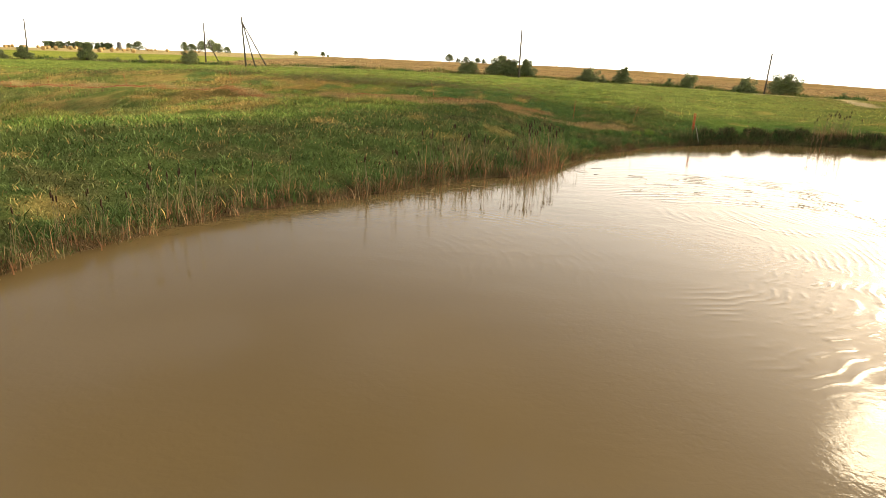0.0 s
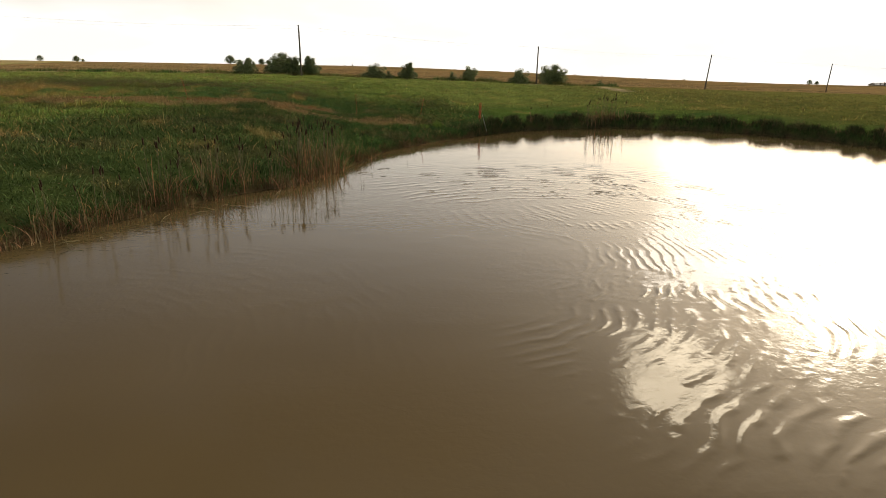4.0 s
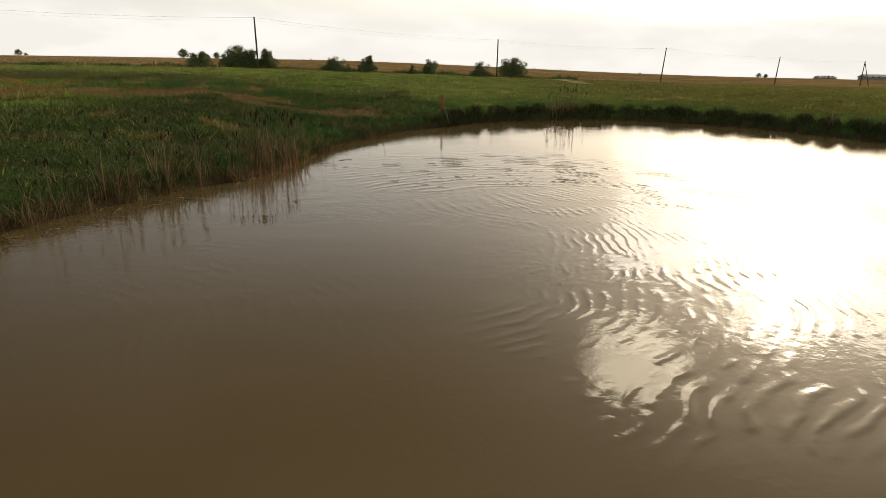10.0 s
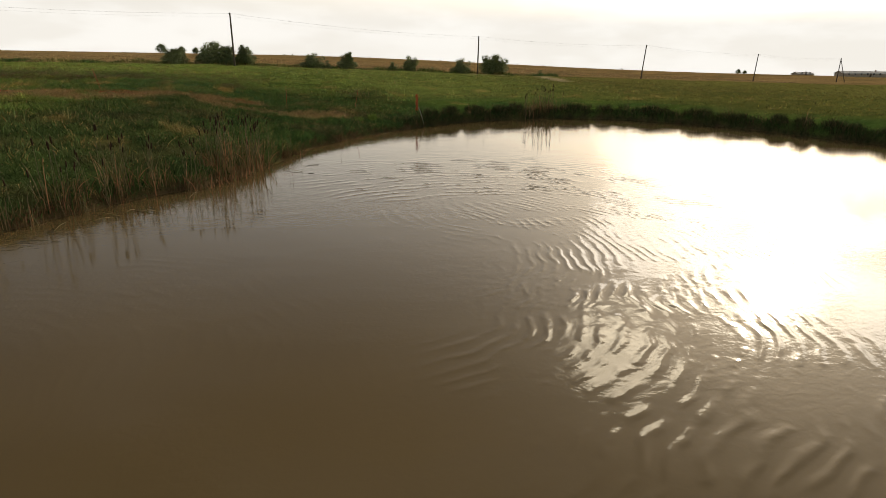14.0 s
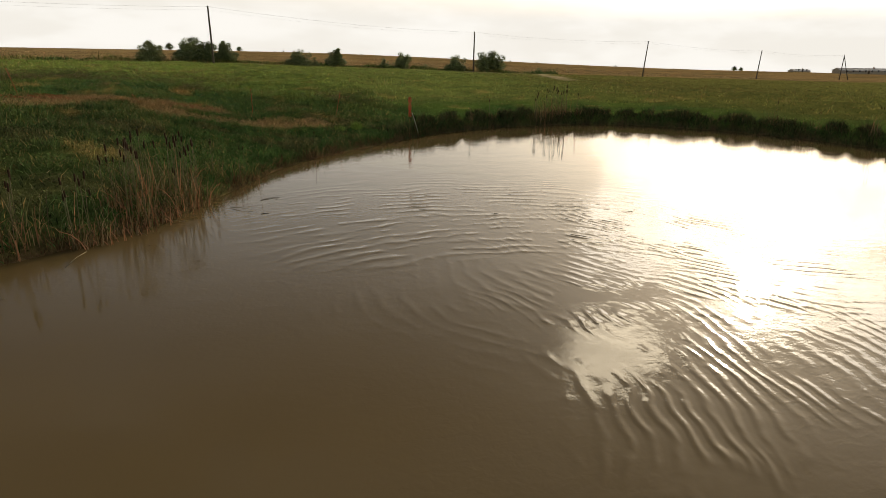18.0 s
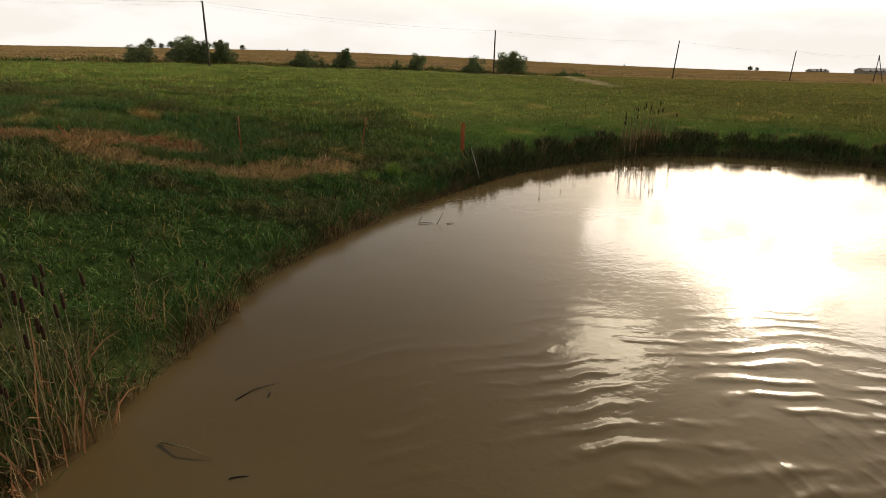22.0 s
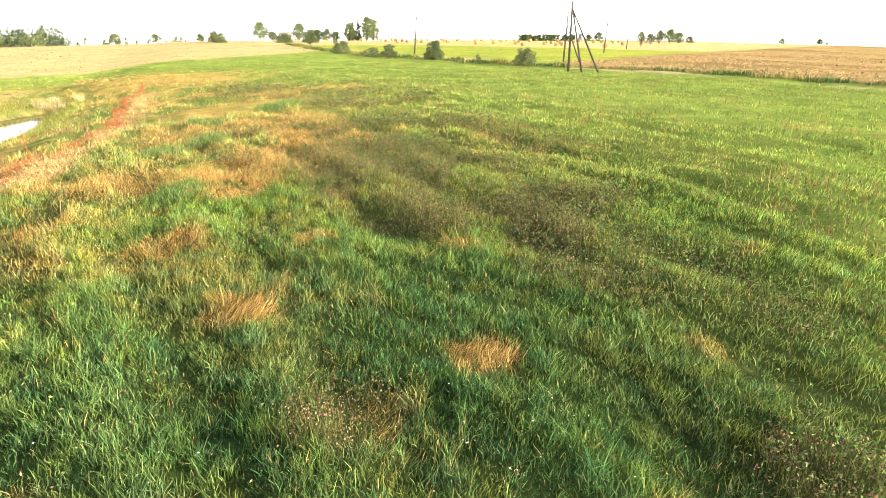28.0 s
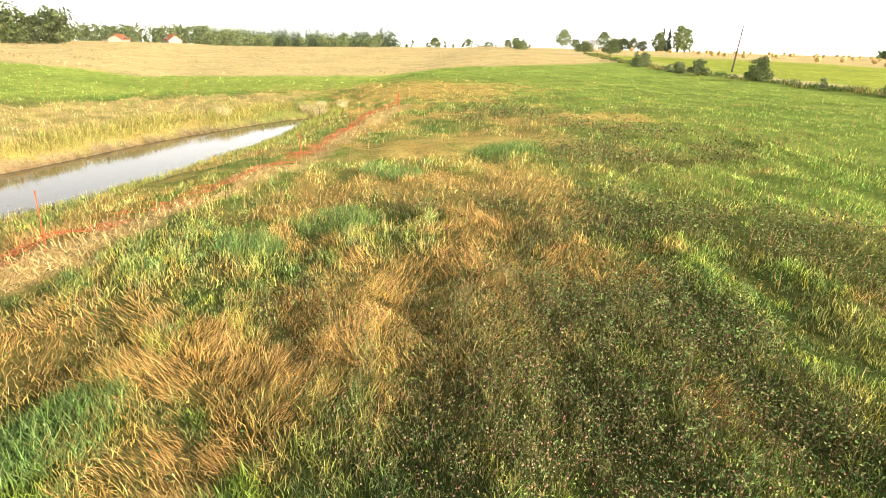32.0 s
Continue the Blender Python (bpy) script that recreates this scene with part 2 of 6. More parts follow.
def water_material(name, mud, chop, trains=()):
    """Muddy water: fine chop, and rings of low waves (centre, length, height, from and to metres, patch centre and reach)."""
    k = Mat(name, 0.035, spec=0.5)
    k.b.inputs["IOR"].default_value = 1.33
    at = k.place()

    def calc(how, a, b=0.0):
        n = k.node("ShaderNodeMath")
        n.operation = how
        for v, i in ((a, 0), (b, 1)):
            if hasattr(v, "is_output"):
                k.link(v, n.inputs[i])
            else:
                n.inputs[i].default_value = v
        return n.outputs["Value"]

    def fade(v, lo, hi, a, b):
        n = k.node("ShaderNodeMapRange")
        n.interpolation_type = "SMOOTHSTEP"
        for key, x in (("From Min", lo), ("From Max", hi), ("To Min", a), ("To Max", b)):
            n.inputs[key].default_value = x
        k.link(v, n.inputs["Value"])
        return n.outputs["Result"]

    def distance(x, y):
        n = k.node("ShaderNodeVectorMath")
        n.operation = "DISTANCE"
        n.inputs[1].default_value = (x, y, 0.0)
        k.link(at, n.inputs[0])
        return n.outputs["Value"]

    wide = k.noise(at, 0.09, 3)
    k.color(k.ramp(wide, (0.3, tuple(0.85 * v for v in mud)), (0.7, tuple(1.12 * v for v in mud))))
    gusts = fade(k.noise(k.place((1, 1, 1), 20), 0.16, 2), 0.38, 0.6, 0.6, 1.7)
    fine = calc("ADD", k.noise(k.place((0.7, 1.25, 1.0), 40), 4.5, 3, 0.6, 0.6), calc("MULTIPLY", k.noise(k.place((1.0, 0.7, 1.0), 15), 11.0, 1, 0.5, 0.3), 0.35))
    swell = k.noise(k.place((0.6, 1.0, 1.0), 30), 1.3, 1, 0.4, 0.4)
    h = calc("ADD", calc("MULTIPLY", calc("MULTIPLY", fine, gusts), chop), calc("MULTIPLY", swell, 2.2 * chop))
    wander = calc("MULTIPLY", k.noise(at, 0.42, 2, 0.5), 1.3)
    patchy = fade(k.noise(at, 0.6, 3, 0.6), 0.4, 0.62, 0.0, 1.25)
    for (cx, cy), length, high, r0, r1, (px, py), reach in trains:
        r = distance(cx, cy)
        wave = calc("POWER", calc("ADD", calc("MULTIPLY", calc("SINE", calc("MULTIPLY", calc("ADD", r, wander), 6.2832 / length)), 0.5), 0.5), 1.8)
        where = calc("MULTIPLY", fade(r, r0, r0 + 1.5, 0.0, 1.0), fade(r, 0.6 * r1, r1, 1.0, 0.0))
        where = calc("MULTIPLY", where, fade(distance(px, py), 0.45 * reach, reach, 1.0, 0.0))
        h = calc("ADD", h, calc("MULTIPLY", calc("MULTIPLY", wave, high), calc("MULTIPLY", where, patchy)))
    k.bump(h, 1.0, 1.0)
    return k.m


# waves that water birds have left behind: fans over the middle of the pond, rings towards its northern end
TRAINS = (((5.0, 17.0), 0.33, 0.0066, 2.5, 14.0, (10.0, 11.0), 5.2), ((5.5, 19.0), 0.28, 0.0055, 4.0, 16.0, (12.5, 16.0), 6.0), ((14.0, 21.0), 0.42, 0.003, 0.4, 9.0, (11.0, 23.0), 7.0),
          ((10.6, 17.0), 0.5, 0.009, 5.0, 17.0, (13.5, 26.0), 8.0), ((22.0, 24.0), 0.32, 0.005, 0.5, 12.0, (16.0, 21.0), 7.0), ((-2.0, 14.0), 0.36, 0.0014, 1.5, 9.0, (3.5, 16.0), 6.0))

M_GROUND = ground_material()
M_WATER = water_material("pond_water", (0.152, 0.106, 0.042), 0.0024, TRAINS)
M_WATER2 = water_material("still_water", (0.13, 0.1, 0.05), 0.0012)
M_GRASS = leafy("grass_blades", gloss=0.75, through_light=0.16, shine=0.03)
M_HERB = leafy("herb_leaves", gloss=0.8, through_light=0.1, shine=0.05)
M_SEDGE = leafy("sedge_blades", gloss=0.75, through_light=0.06, shine=0.06)
M_HAY = leafy("strewn_hay", gloss=0.8, through_light=0.05, shine=0.08)
M_LEAF = leafy("shrub_leaves", gloss=0.5, through_light=0.25)
M_REED = leafy("reed_blades", gloss=0.7, through_light=0.14, shine=0.12)
M_WOOD = speckled("weathered_pole_wood", (0.07, 0.058, 0.046), (0.17, 0.145, 0.115), 18.0, 0.85, stretch=(1, 1, 0.06))
M_BARK = speckled("bark", (0.06, 0.045, 0.03), (0.16, 0.125, 0.09), 14.0, 0.9)
M_PORCELAIN = speckled("porcelain", (0.55, 0.54, 0.5), (0.7, 0.69, 0.66), 6.0, 0.25, 0.5, 0.02)
M_STEEL = speckled("galvanised_steel", (0.16, 0.16, 0.16), (0.3, 0.3, 0.29), 20.0, 0.5, 0.5, 0.05)
M_WIRE = speckled("aluminium_wire", (0.14, 0.14, 0.14), (0.22, 0.22, 0.22), 5.0, 0.5, 0.4, 0.0)
M_ORANGE = speckled("orange_plastic", (0.5, 0.06, 0.02), (0.7, 0.11, 0.035), 30.0, 0.5, 0.4, 0.05)
M_STRAW = speckled("pressed_straw", (0.34, 0.22, 0.08), (0.62, 0.45, 0.2), 22.0, 0.95, 0.1, 0.9)
M_WHITE_STICK = speckled("peeled_stick", (0.45, 0.42, 0.34), (0.66, 0.62, 0.52), 15.0, 0.8)
M_DARK_STICK = speckled("wet_branch", (0.03, 0.023, 0.016), (0.09, 0.07, 0.05), 15.0, 0.5)
M_PLASTER = speckled("render_wall", (0.36, 0.31, 0.24), (0.5, 0.45, 0.36), 3.0, 0.9)
M_ROOF_RED = speckled("red_roof", (0.3, 0.1, 0.045), (0.42, 0.16, 0.07), 4.0, 0.7)
M_ROOF_GREY = speckled("grey_roof", (0.36, 0.36, 0.36), (0.5, 0.5, 0.49), 4.0, 0.8)
M_GLASS = speckled("window_glass", (0.02, 0.025, 0.03), (0.05, 0.055, 0.06), 2.0, 0.08, 0.5, 0.0)

# ---- plan ----


def smooth(a, b, v):
    s = np.clip((np.asarray(v, float) - a) / (b - a), 0, 1)
    return s * s * (3 - 2 * s)


def rounded(corners, rounds=3):
    """A closed outline with its corners cut round."""
    p = np.array(corners, float)
    for _ in range(rounds):
        q = np.roll(p, -1, 0)
        p = np.stack([0.75 * p + 0.25 * q, 0.25 * p + 0.75 * q], 1).reshape(-1, 2)
    return p


GRID = (-100.0, 100.0, -40.0, 150.0, 0.5)
KEPT = {}


def from_grid(key, exact, x, y):
    """Distances read from a half-metre grid, worked out once for each outline or line."""
    x0, x1, y0, y1, step = GRID
    if key not in KEPT:
        gx, gy = np.meshgrid(np.arange(x0, x1 + step, step), np.arange(y0, y1 + step, step))
        KEPT[key] = exact(gx, gy)
    g = KEPT[key]
    x, y = np.asarray(x, float), np.asarray(y, float)
    cx, cy = np.clip(x, x0, x1 - 0.01), np.clip(y, y0, y1 - 0.01)
    u, v = (cx - x0) / step, (cy - y0) / step
    i, j = u.astype(int), v.astype(int)
    u, v = u - i, v - j
    d = (g[j, i] * (1 - u) + g[j, i + 1] * u) * (1 - v) + (g[j + 1, i] * (1 - u) + g[j + 1, i + 1] * u) * v
    return d + np.hypot(x - cx, y - cy)


def outside(x, y, outline):
    """Metres from an outline: positive outside, negative inside."""

    def exact(x, y):
        shape = np.shape(x)
        pts = np.stack([np.ravel(x), np.ravel(y)], 1).astype(np.float64)
        best, inside = np.full(len(pts), 1e9), np.zeros(len(pts), bool)
        for a, b in zip(outline, np.roll(outline, -1, 0)):
            ab = b - a
            s = np.clip(((pts - a) @ ab) / (ab @ ab), 0, 1)
            best = np.minimum(best, np.hypot(*(pts - a - s[:, None] * ab).T))
            if a[1] != b[1]:
                cross = (a[1] > pts[:, 1]) != (b[1] > pts[:, 1])
                inside ^= cross & (pts[:, 0] < (b[0] - a[0]) * (pts[:, 1] - a[1]) / (b[1] - a[1]) + a[0])
        return np.where(inside, -best, best).reshape(shape)

    return from_grid(outline.tobytes(), exact, x, y)


def along(x, y, line):
    """Metres from an open line."""

    def exact(x, y):
        shape = np.shape(x)
        pts = np.stack([np.ravel(x), np.ravel(y)], 1).astype(np.float64)
        best = np.full(len(pts), 1e9)
        path = np.array(line, float)
        for a, b in zip(path[:-1], path[1:]):
            ab = b - a
            s = np.clip(((pts - a) @ ab) / (ab @ ab), 0, 1)
            best = np.minimum(best, np.hypot(*(pts - a - s[:, None] * ab).T))
        return best.reshape(shape)

    if max(abs(p[0]) for p in line) > 100:
        return exact(x, y)
    return from_grid(tuple(line), exact, x, y)


# a cheap repeatable noise on arrays: sums of turned waves
WAVES = [(random.uniform(0, 6.283), random.uniform(0, 6.283), random.uniform(0.6, 1.6)) for _ in range(14)]


def waves(x, y, size, first=0, count=7):
    """Soft noise of about -1 to 1, with lumps of the given size in metres."""
    x, y = np.asarray(x, np.float32), np.asarray(y, np.float32)
    out = np.float32(0.0)
    for turn, off, k in WAVES[first:first + count]:
        out = out + np.sin((x * math.cos(turn) + y * math.sin(turn)) * 6.283 * k / (2.2 * size) + off + 1.3 * np.sin((x * math.sin(turn) - y * math.cos(turn)) * 6.283 * k / (3.7 * size) + off * 2))
    return out / math.sqrt(count) / 1.2


POND = rounded([(-11.5, 6), (-9.5, 12.8), (-7.2, 17.6), (-3.2, 21.4), (1, 25.6), (4.2, 27.6), (7.4, 32.2), (9.6, 36), (14.2, 39.6), (20, 43.6), (26, 45.4), (32, 45.6),
                (37, 42), (40, 36), (40.5, 26), (44, 8), (40, -16), (10, -26), (-9, -14)], 2)
POND_TWO = rounded([(-25, 38.5), (-28, 43), (-33, 46.6), (-41, 52.2), (-50, 57), (-60, 60.8), (-64, 62.4), (-63.4, 59.8), (-58, 54.4), (-51.5, 48.4), (-44, 43.6), (-39, 39), (-35, 34.5), (-29, 34)], 2)
POND_TWO_LEVEL = -1.6
NET_LINE = [(-58, 69.2), (-51, 65.2), (-40.2, 61.3), (-30.5, 57.8), (-25.8, 55), (-22.1, 52.8), (-18.2, 50.9), (-14.6, 47.6), (-12.4, 45.9), (-4.5, 45.6), (-0.5, 44.9), (2, 44.8), (4.4, 45.1), (6.2, 45.9), (8.3, 45.8)]
HAY_LINES = [[(-58, 69.8), (-40, 62), (-30, 58.4), (-24, 54.9), (-18, 51.6), (-14.6, 48.0), (-12.2, 46.0), (-7, 44.2), (-2.5, 42.6), (-0.7, 42.9), (1, 43.5), (2.8, 44.4), (4.7, 45.5), (6.3, 45.9), (7.8, 45.7)], [(-7, 45.8), (-2.5, 44.7), (1, 44.5), (2.8, 44.8)], [(4.4, 43.6), (5.8, 43.3), (7.4, 42.7), (8.8, 42.2), (10.4, 42.4), (12.7, 42.9)]]
ROAD = [(-330, 192), (-150, 152), (-100, 141), (-62, 136.5), (-42, 130), (-20, 127.4), (10, 126.6), (45, 127), (70, 126.5), (81, 126), (80, 120), (67, 98), (58, 83)]


def ridge(x, y):
    """Old swath rows in the meadow, which bend round the pond: from -1 to 1."""
    return np.sin((y - 0.3 * np.sqrt((x - 8) ** 2 + 6) + 0.5 * waves(x, y, 8.0)) * 6.283 / 2.8) * (0.6 + 0.4 * waves(x, y, 5.0, 4))


def ground_z(x, y):
    x, y = np.asarray(x, float), np.asarray(y, float)
    d, d2 = outside(x, y, POND), outside(x, y, POND_TWO)
    meadow = 2.78 - 0.03 * 8 * np.logaddexp(0, (x - 12) / 8)
    # the hollow south-west of the fence line, in which the second pond lies
    beyond = (x + 31) * -0.4 + (y - 58) * -0.915
    meadow = meadow - 0.034 * np.clip(-x - 30, 0, 120) * (1 - smooth(60, 200, y))
    meadow = meadow - 1.5 * smooth(1, 15, beyond) * smooth(17, 36, -x) * smooth(26, 42, y)
    meadow = np.maximum(meadow, -3)
    steep = smooth(15, 23, x)
    lip = 0.36 * (1 - steep) + 0.6 * steep
    width = (7.0 + 7.0 * smooth(2.5, 9, x)) * (1 - steep) + 14.0 * steep
    bank = lip * (1 - np.exp(-np.maximum(d, 0) / 0.35)) + (meadow - lip) * (1 - np.exp(-np.maximum(d, 0) / width))
    z = np.where(d > 0, bank, np.maximum(-1.4, 0.45 * d))
    rim = 0.25 + 0.15 * smooth(0, 3, beyond_pond(x, y))
    dip = (z - POND_TWO_LEVEL - rim) * np.exp(-np.maximum(d2, 0) / 9.0) + rim * np.exp(-np.maximum(d2, 0) / 0.4)
    z = np.where(d2 > 0, z - dip, POND_TWO_LEVEL + np.maximum(-1.0, 0.5 * d2))
    # the far land, which falls away gently to both sides
    r = np.hypot(x, y - 50)
    az = np.degrees(np.arctan2(x, y - 50))
    lift = -0.12 - 1.05 * smooth(8, 56, az) - 3.0 * smooth(20, 112, -az) - 1.0 * smooth(112, 180, -az)
    far = 7.0 + r * np.tan(np.radians(lift)) - 0.012 * np.maximum(r - 620, 0)
    near_in = 1 - np.clip((r - 95) / 500, 0, 1)
    z = np.where(r > 95, z * near_in + far * (1 - near_in), z)
    land = (d > 0.3) & (d2 > 0.3)
    bumps = 0.10 * waves(x, y, 7.0) + 0.1 * waves(x, y, 2.4, 5) + 0.1 * ridge(x, y) * smooth(6, 11, d) * np.clip(60 / (r + 1), 0, 1)
    return z + np.where(land, bumps * np.clip(np.minimum(d, d2) / 4, 0, 1) * np.clip(300 / (r + 1), 0, 1), 0)


GREEN, LUSH, OLIVE = np.array((0.175, 0.27, 0.06)), np.array((0.09, 0.18, 0.052)), np.array((0.24, 0.25, 0.075))
GOLD, RUST, HAY = np.array((0.63, 0.44, 0.165)), np.array((0.46, 0.255, 0.085)), np.array((0.4, 0.28, 0.13))
STRAW = np.array((0.56, 0.42, 0.2))
MOWN = np.array((0.31, 0.39, 0.095))
WEED, SOIL, STUBBLE, PLOUGH = np.array((0.22, 0.18, 0.085)), np.array((0.17, 0.115, 0.065)), np.array((0.56, 0.44, 0.24)), np.array((0.36, 0.24, 0.12))
PASTURE, TRACK = np.array((0.33, 0.37, 0.08)), np.array((0.55, 0.44, 0.3))


GOLD_PATCHES = [(-11.3, 55.6, 1.5), (-12.4, 52.7, 1.4), (-9.3, 55.2, 1.1), (-14.4, 59.2, 1.6), (-14.3, 63.1, 1.6), (-20, 63.5, 2.6), (-17.4, 62.7, 1.9), (-23.1, 62.3, 2.2), (-17.8, 57.2, 1.1), (-24.5, 65.1, 2.0), (-1.2, 50.9, 0.6), (2.7, 53.0, 0.45), (6.4, 52.0, 0.7), (2.7, 47.8, 0.6), (-5.8, 51.5, 0.7), (-14.8, 61.0, 1.2), (-31, 67, 4), (-39, 79, 4), (-70, 76, 11), (-84, 66, 8)]
WEED_PATCHES = [(-3.2, 57.6, 1.5), (-1.5, 61, 1.8), (-8.6, 60.4, 3.2), (-11.5, 62.4, 2.6), (7.4, 54.3, 0.7), (-2.5, 60.5, 1.3), (0.4, 58.5, 1.1), (1.5, 56.7, 0.8), (2.4, 50.6, 0.7), (-13.3, 57.2, 1.1), (-32, 76.6, 3.4), (-43, 74, 4.5), (-26, 71, 3), (-17, 66.5, 2.4)]
LUSH_PATCHES = [(-10.1, 53.4, 1.0), (-18.6, 58.3, 1.3), (-24.8, 61.2, 1.5), (-27.2, 67.2, 2.2), (-17.1, 55.9, 1.0)]


def zones(x, y):
    """Shares of dry grass, dark weeds and hay at places of the plan, from 0 to 1."""
    d, d2 = outside(x, y, POND), outside(x, y, POND_TWO)
    net = along(x, y, NET_LINE)
    side = (d > 2.5) & (d2 > 0.4)
    n1, n2 = waves(x, y, 5.0, 2) + 0.25 * waves(x, y, 0.9, 5), waves(x, y, 2.0, 6) + 0.5 * waves(x, y, 0.55, 1)
    hay = np.zeros(np.shape(x))
    for line in HAY_LINES:
        hay = np.maximum(hay, 1 - smooth(0.42, 0.95, along(x, y, line) + 0.4 * n2 + 0.25 * waves(x, y, 0.8, 1)))
    west = 1 - smooth(-17, -5, x)
    dry = smooth(0.15, 1.0, n1 + 0.45 * n2 + 0.15 * west) * (1 - smooth(9, 17, net + 2 * n2)) * (0.08 + 0.92 * west) * side
    weed = smooth(0.35, 0.85, waves(x, y, 6.0, 4) + 0.3 * n2) * smooth(5, 9, net) * (1 - smooth(18, 26, net + 2 * n1)) * side * (0.35 + 0.65 * west)
    dry2 = smooth(0.95, 1.3, waves(x, y, 2.6, 3) + 0.3 * n2) * 0.5 * (d > 1.2) * (1 - smooth(30, 60, net))
    rag_gold, rag_weed = 0.42 * n2 + 0.2 * waves(x, y, 0.45, 2), 0.4 * n2 + 0.2 * waves(x, y, 0.5, 4)
    for px, py, size in GOLD_PATCHES:
        dry = np.maximum(dry, 1 - smooth(0.45, 1.35, np.hypot(x - px, y - py) / size + rag_gold))
    for px, py, size in WEED_PATCHES:
        weed = np.maximum(weed, 1 - smooth(0.5, 1.35, np.hypot(x - px, y - py) / size + rag_weed))
    for px, py, size in LUSH_PATCHES:
        fresh = smooth(0.7, 1.2, np.hypot(x - px, y - py) / size + 0.2 * n2)
        dry, weed = dry * fresh, weed * fresh
    dry = np.maximum(dry, 0.8 * (1 - smooth(1, 6, d2)) * (d2 > 0.5) * smooth(-1.0, 2.0, -0.55 * (x + 46) - 0.83 * (y - 46)))
    return np.clip(np.maximum(dry, dry2), 0, 1), np.clip(weed * (1 - 0.5 * dry), 0, 1), hay


def beyond_pond(x, y):
    """Metres south-west of the middle line of the second pond."""
    return -0.55 * (x + 46) - 0.83 * (y - 46)


def tuft(x, y):
    """Small clumps of grass a hand or two across, with gaps between: from 0 to 1."""
    return np.clip(0.5 + 0.34 * waves(x, y, 0.42, 3) + 0.26 * waves(x, y, 0.2, 6) + 0.16 * waves(x, y, 1.1, 1), 0, 1)


def mown(x, y):
    """Share of the short, light meadow beyond the rough strip."""
    net, d, d2 = along(x, y, NET_LINE), outside(x, y, POND), outside(x, y, POND_TWO)
    return smooth(8, 19, net + 4 * waves(x, y, 9.0, 3)) * smooth(5, 12, d) * smooth(12, 20, d2)


def tones(x, y):
    """The colour of what grows at places of the plan."""
    x, y = np.asarray(x, float), np.asarray(y, float)
    dry, weed, hay = zones(x, y)
    d, d2 = outside(x, y, POND), outside(x, y, POND_TWO)
    n1, n2, n3 = waves(x, y, 11.0), waves(x, y, 3.0, 4), waves(x, y, 1.2, 7)

    def over(c, share, other):
        return c + np.clip(share, 0, 1)[..., None] * (other - c)

    c = np.broadcast_to(GREEN, (*np.shape(x), 3))
    c = over(c, 0.5 + 0.5 * n2, LUSH)
    c = over(c, 0.55 * smooth(-0.1, 0.9, n1 + 0.4 * n3), OLIVE)
    rows = 0.5 + 0.5 * ridge(x, y)
    c = over(c, 0.6 * rows * smooth(6, 14, d), np.array((0.26, 0.38, 0.08)))
    c = over(c, 0.75 * (1 - smooth(4, 10, np.hypot(x - 4, (y - 50) * 0.8) + n3)), np.array((0.08, 0.17, 0.06)))
    c = over(c, mown(x, y) * (0.62 + 0.3 * n2 + 0.12 * n3), MOWN)
    east = smooth(14, 22, x)
    c = over(c, 0.8 * (1 - smooth(7, 13, d)) * (d2 > 4) * (1 - 0.75 * east), LUSH * 0.78)
    c = over(c, 0.65 * smooth(0.15, 0.8, n2 + 0.7 * n3) * (1 - smooth(6, 13, d)) * (1 - east), WEED * 0.75)
    c = over(c, 0.4 * smooth(6, 26, x) * smooth(46, 56, y) * (d > 6), np.array((0.22, 0.2, 0.09)))
    streak = waves(0.22 * x + 0.04 * y, y, 1.5, 5) + 0.5 * waves(0.3 * x, y, 0.7, 1)
    c = over(c, (0.2 + 0.35 * smooth(9, 28, x)) * smooth(0.0, 0.7, streak + 0.6 * waves(0.16 * x, y, 3.6, 3)) * smooth(8, 14, d) * smooth(9, 26, heart(x, y)), np.array((0.1, 0.12, 0.048)))
    c = over(c, 0.4 * (1 - smooth(-8, 2, x)) * smooth(36, 44, y) * (1 - smooth(66, 84, y)) * smooth(-0.5, 0.8, waves(x, y, 5.0, 1) + 0.5 * n3) * (d2 > 5), np.array((0.36, 0.25, 0.1)))
    # brown tussocks and dead stems scattered over the meadow
    brown = smooth(0.0, 0.9, waves(x, y, 6.0, 6) + 0.6 * waves(x, y, 1.9, 2) + 0.5 * n3) * smooth(4, 9, d) * (y > 40)
    c = over(c, (0.1 + 0.12 * smooth(0, 14, x) * (1 - smooth(62, 84, y))) * brown, np.array((0.25, 0.19, 0.085)))
    c = over(c, 0.5 * (1 - smooth(1, 8, x)) * (y < 46) * (d2 > 12) * (1 - smooth(9, 14, d)), np.array((0.085, 0.095, 0.04)))
    c = over(c, 0.35 * smooth(12, 22, x) * smooth(3, 9, d), MOWN)
    c = over(c, 0.65 * smooth(22, 52, x - 0.4 * (y - 46) + 3 * n2) * smooth(3, 8, d), np.array((0.21, 0.175, 0.06)))
    c = over(c, 0.6 * (1 - smooth(9, 16, along(x, y, NET_LINE) + 2 * n2)) * smooth(9, 17, -x) * (0.6 + 0.4 * n3), np.array((0.42, 0.4, 0.14)))
    c = over(c, 0.6 * (1 - smooth(3.5, 8, d2)) * (0.7 + 0.3 * n3), np.array((0.42, 0.4, 0.15)))
    c = over(c, 0.3 * weed, WEED * 0.85)
    c = over(c, 0.72 * dry, GOLD)
    c = over(c, 0.28 * dry * smooth(0.3, 0.9, n2 + n3), RUST)
    c = over(c, hay, HAY)
    c = over(c, 0.75 * hay * smooth(10, 16, -x), STRAW)
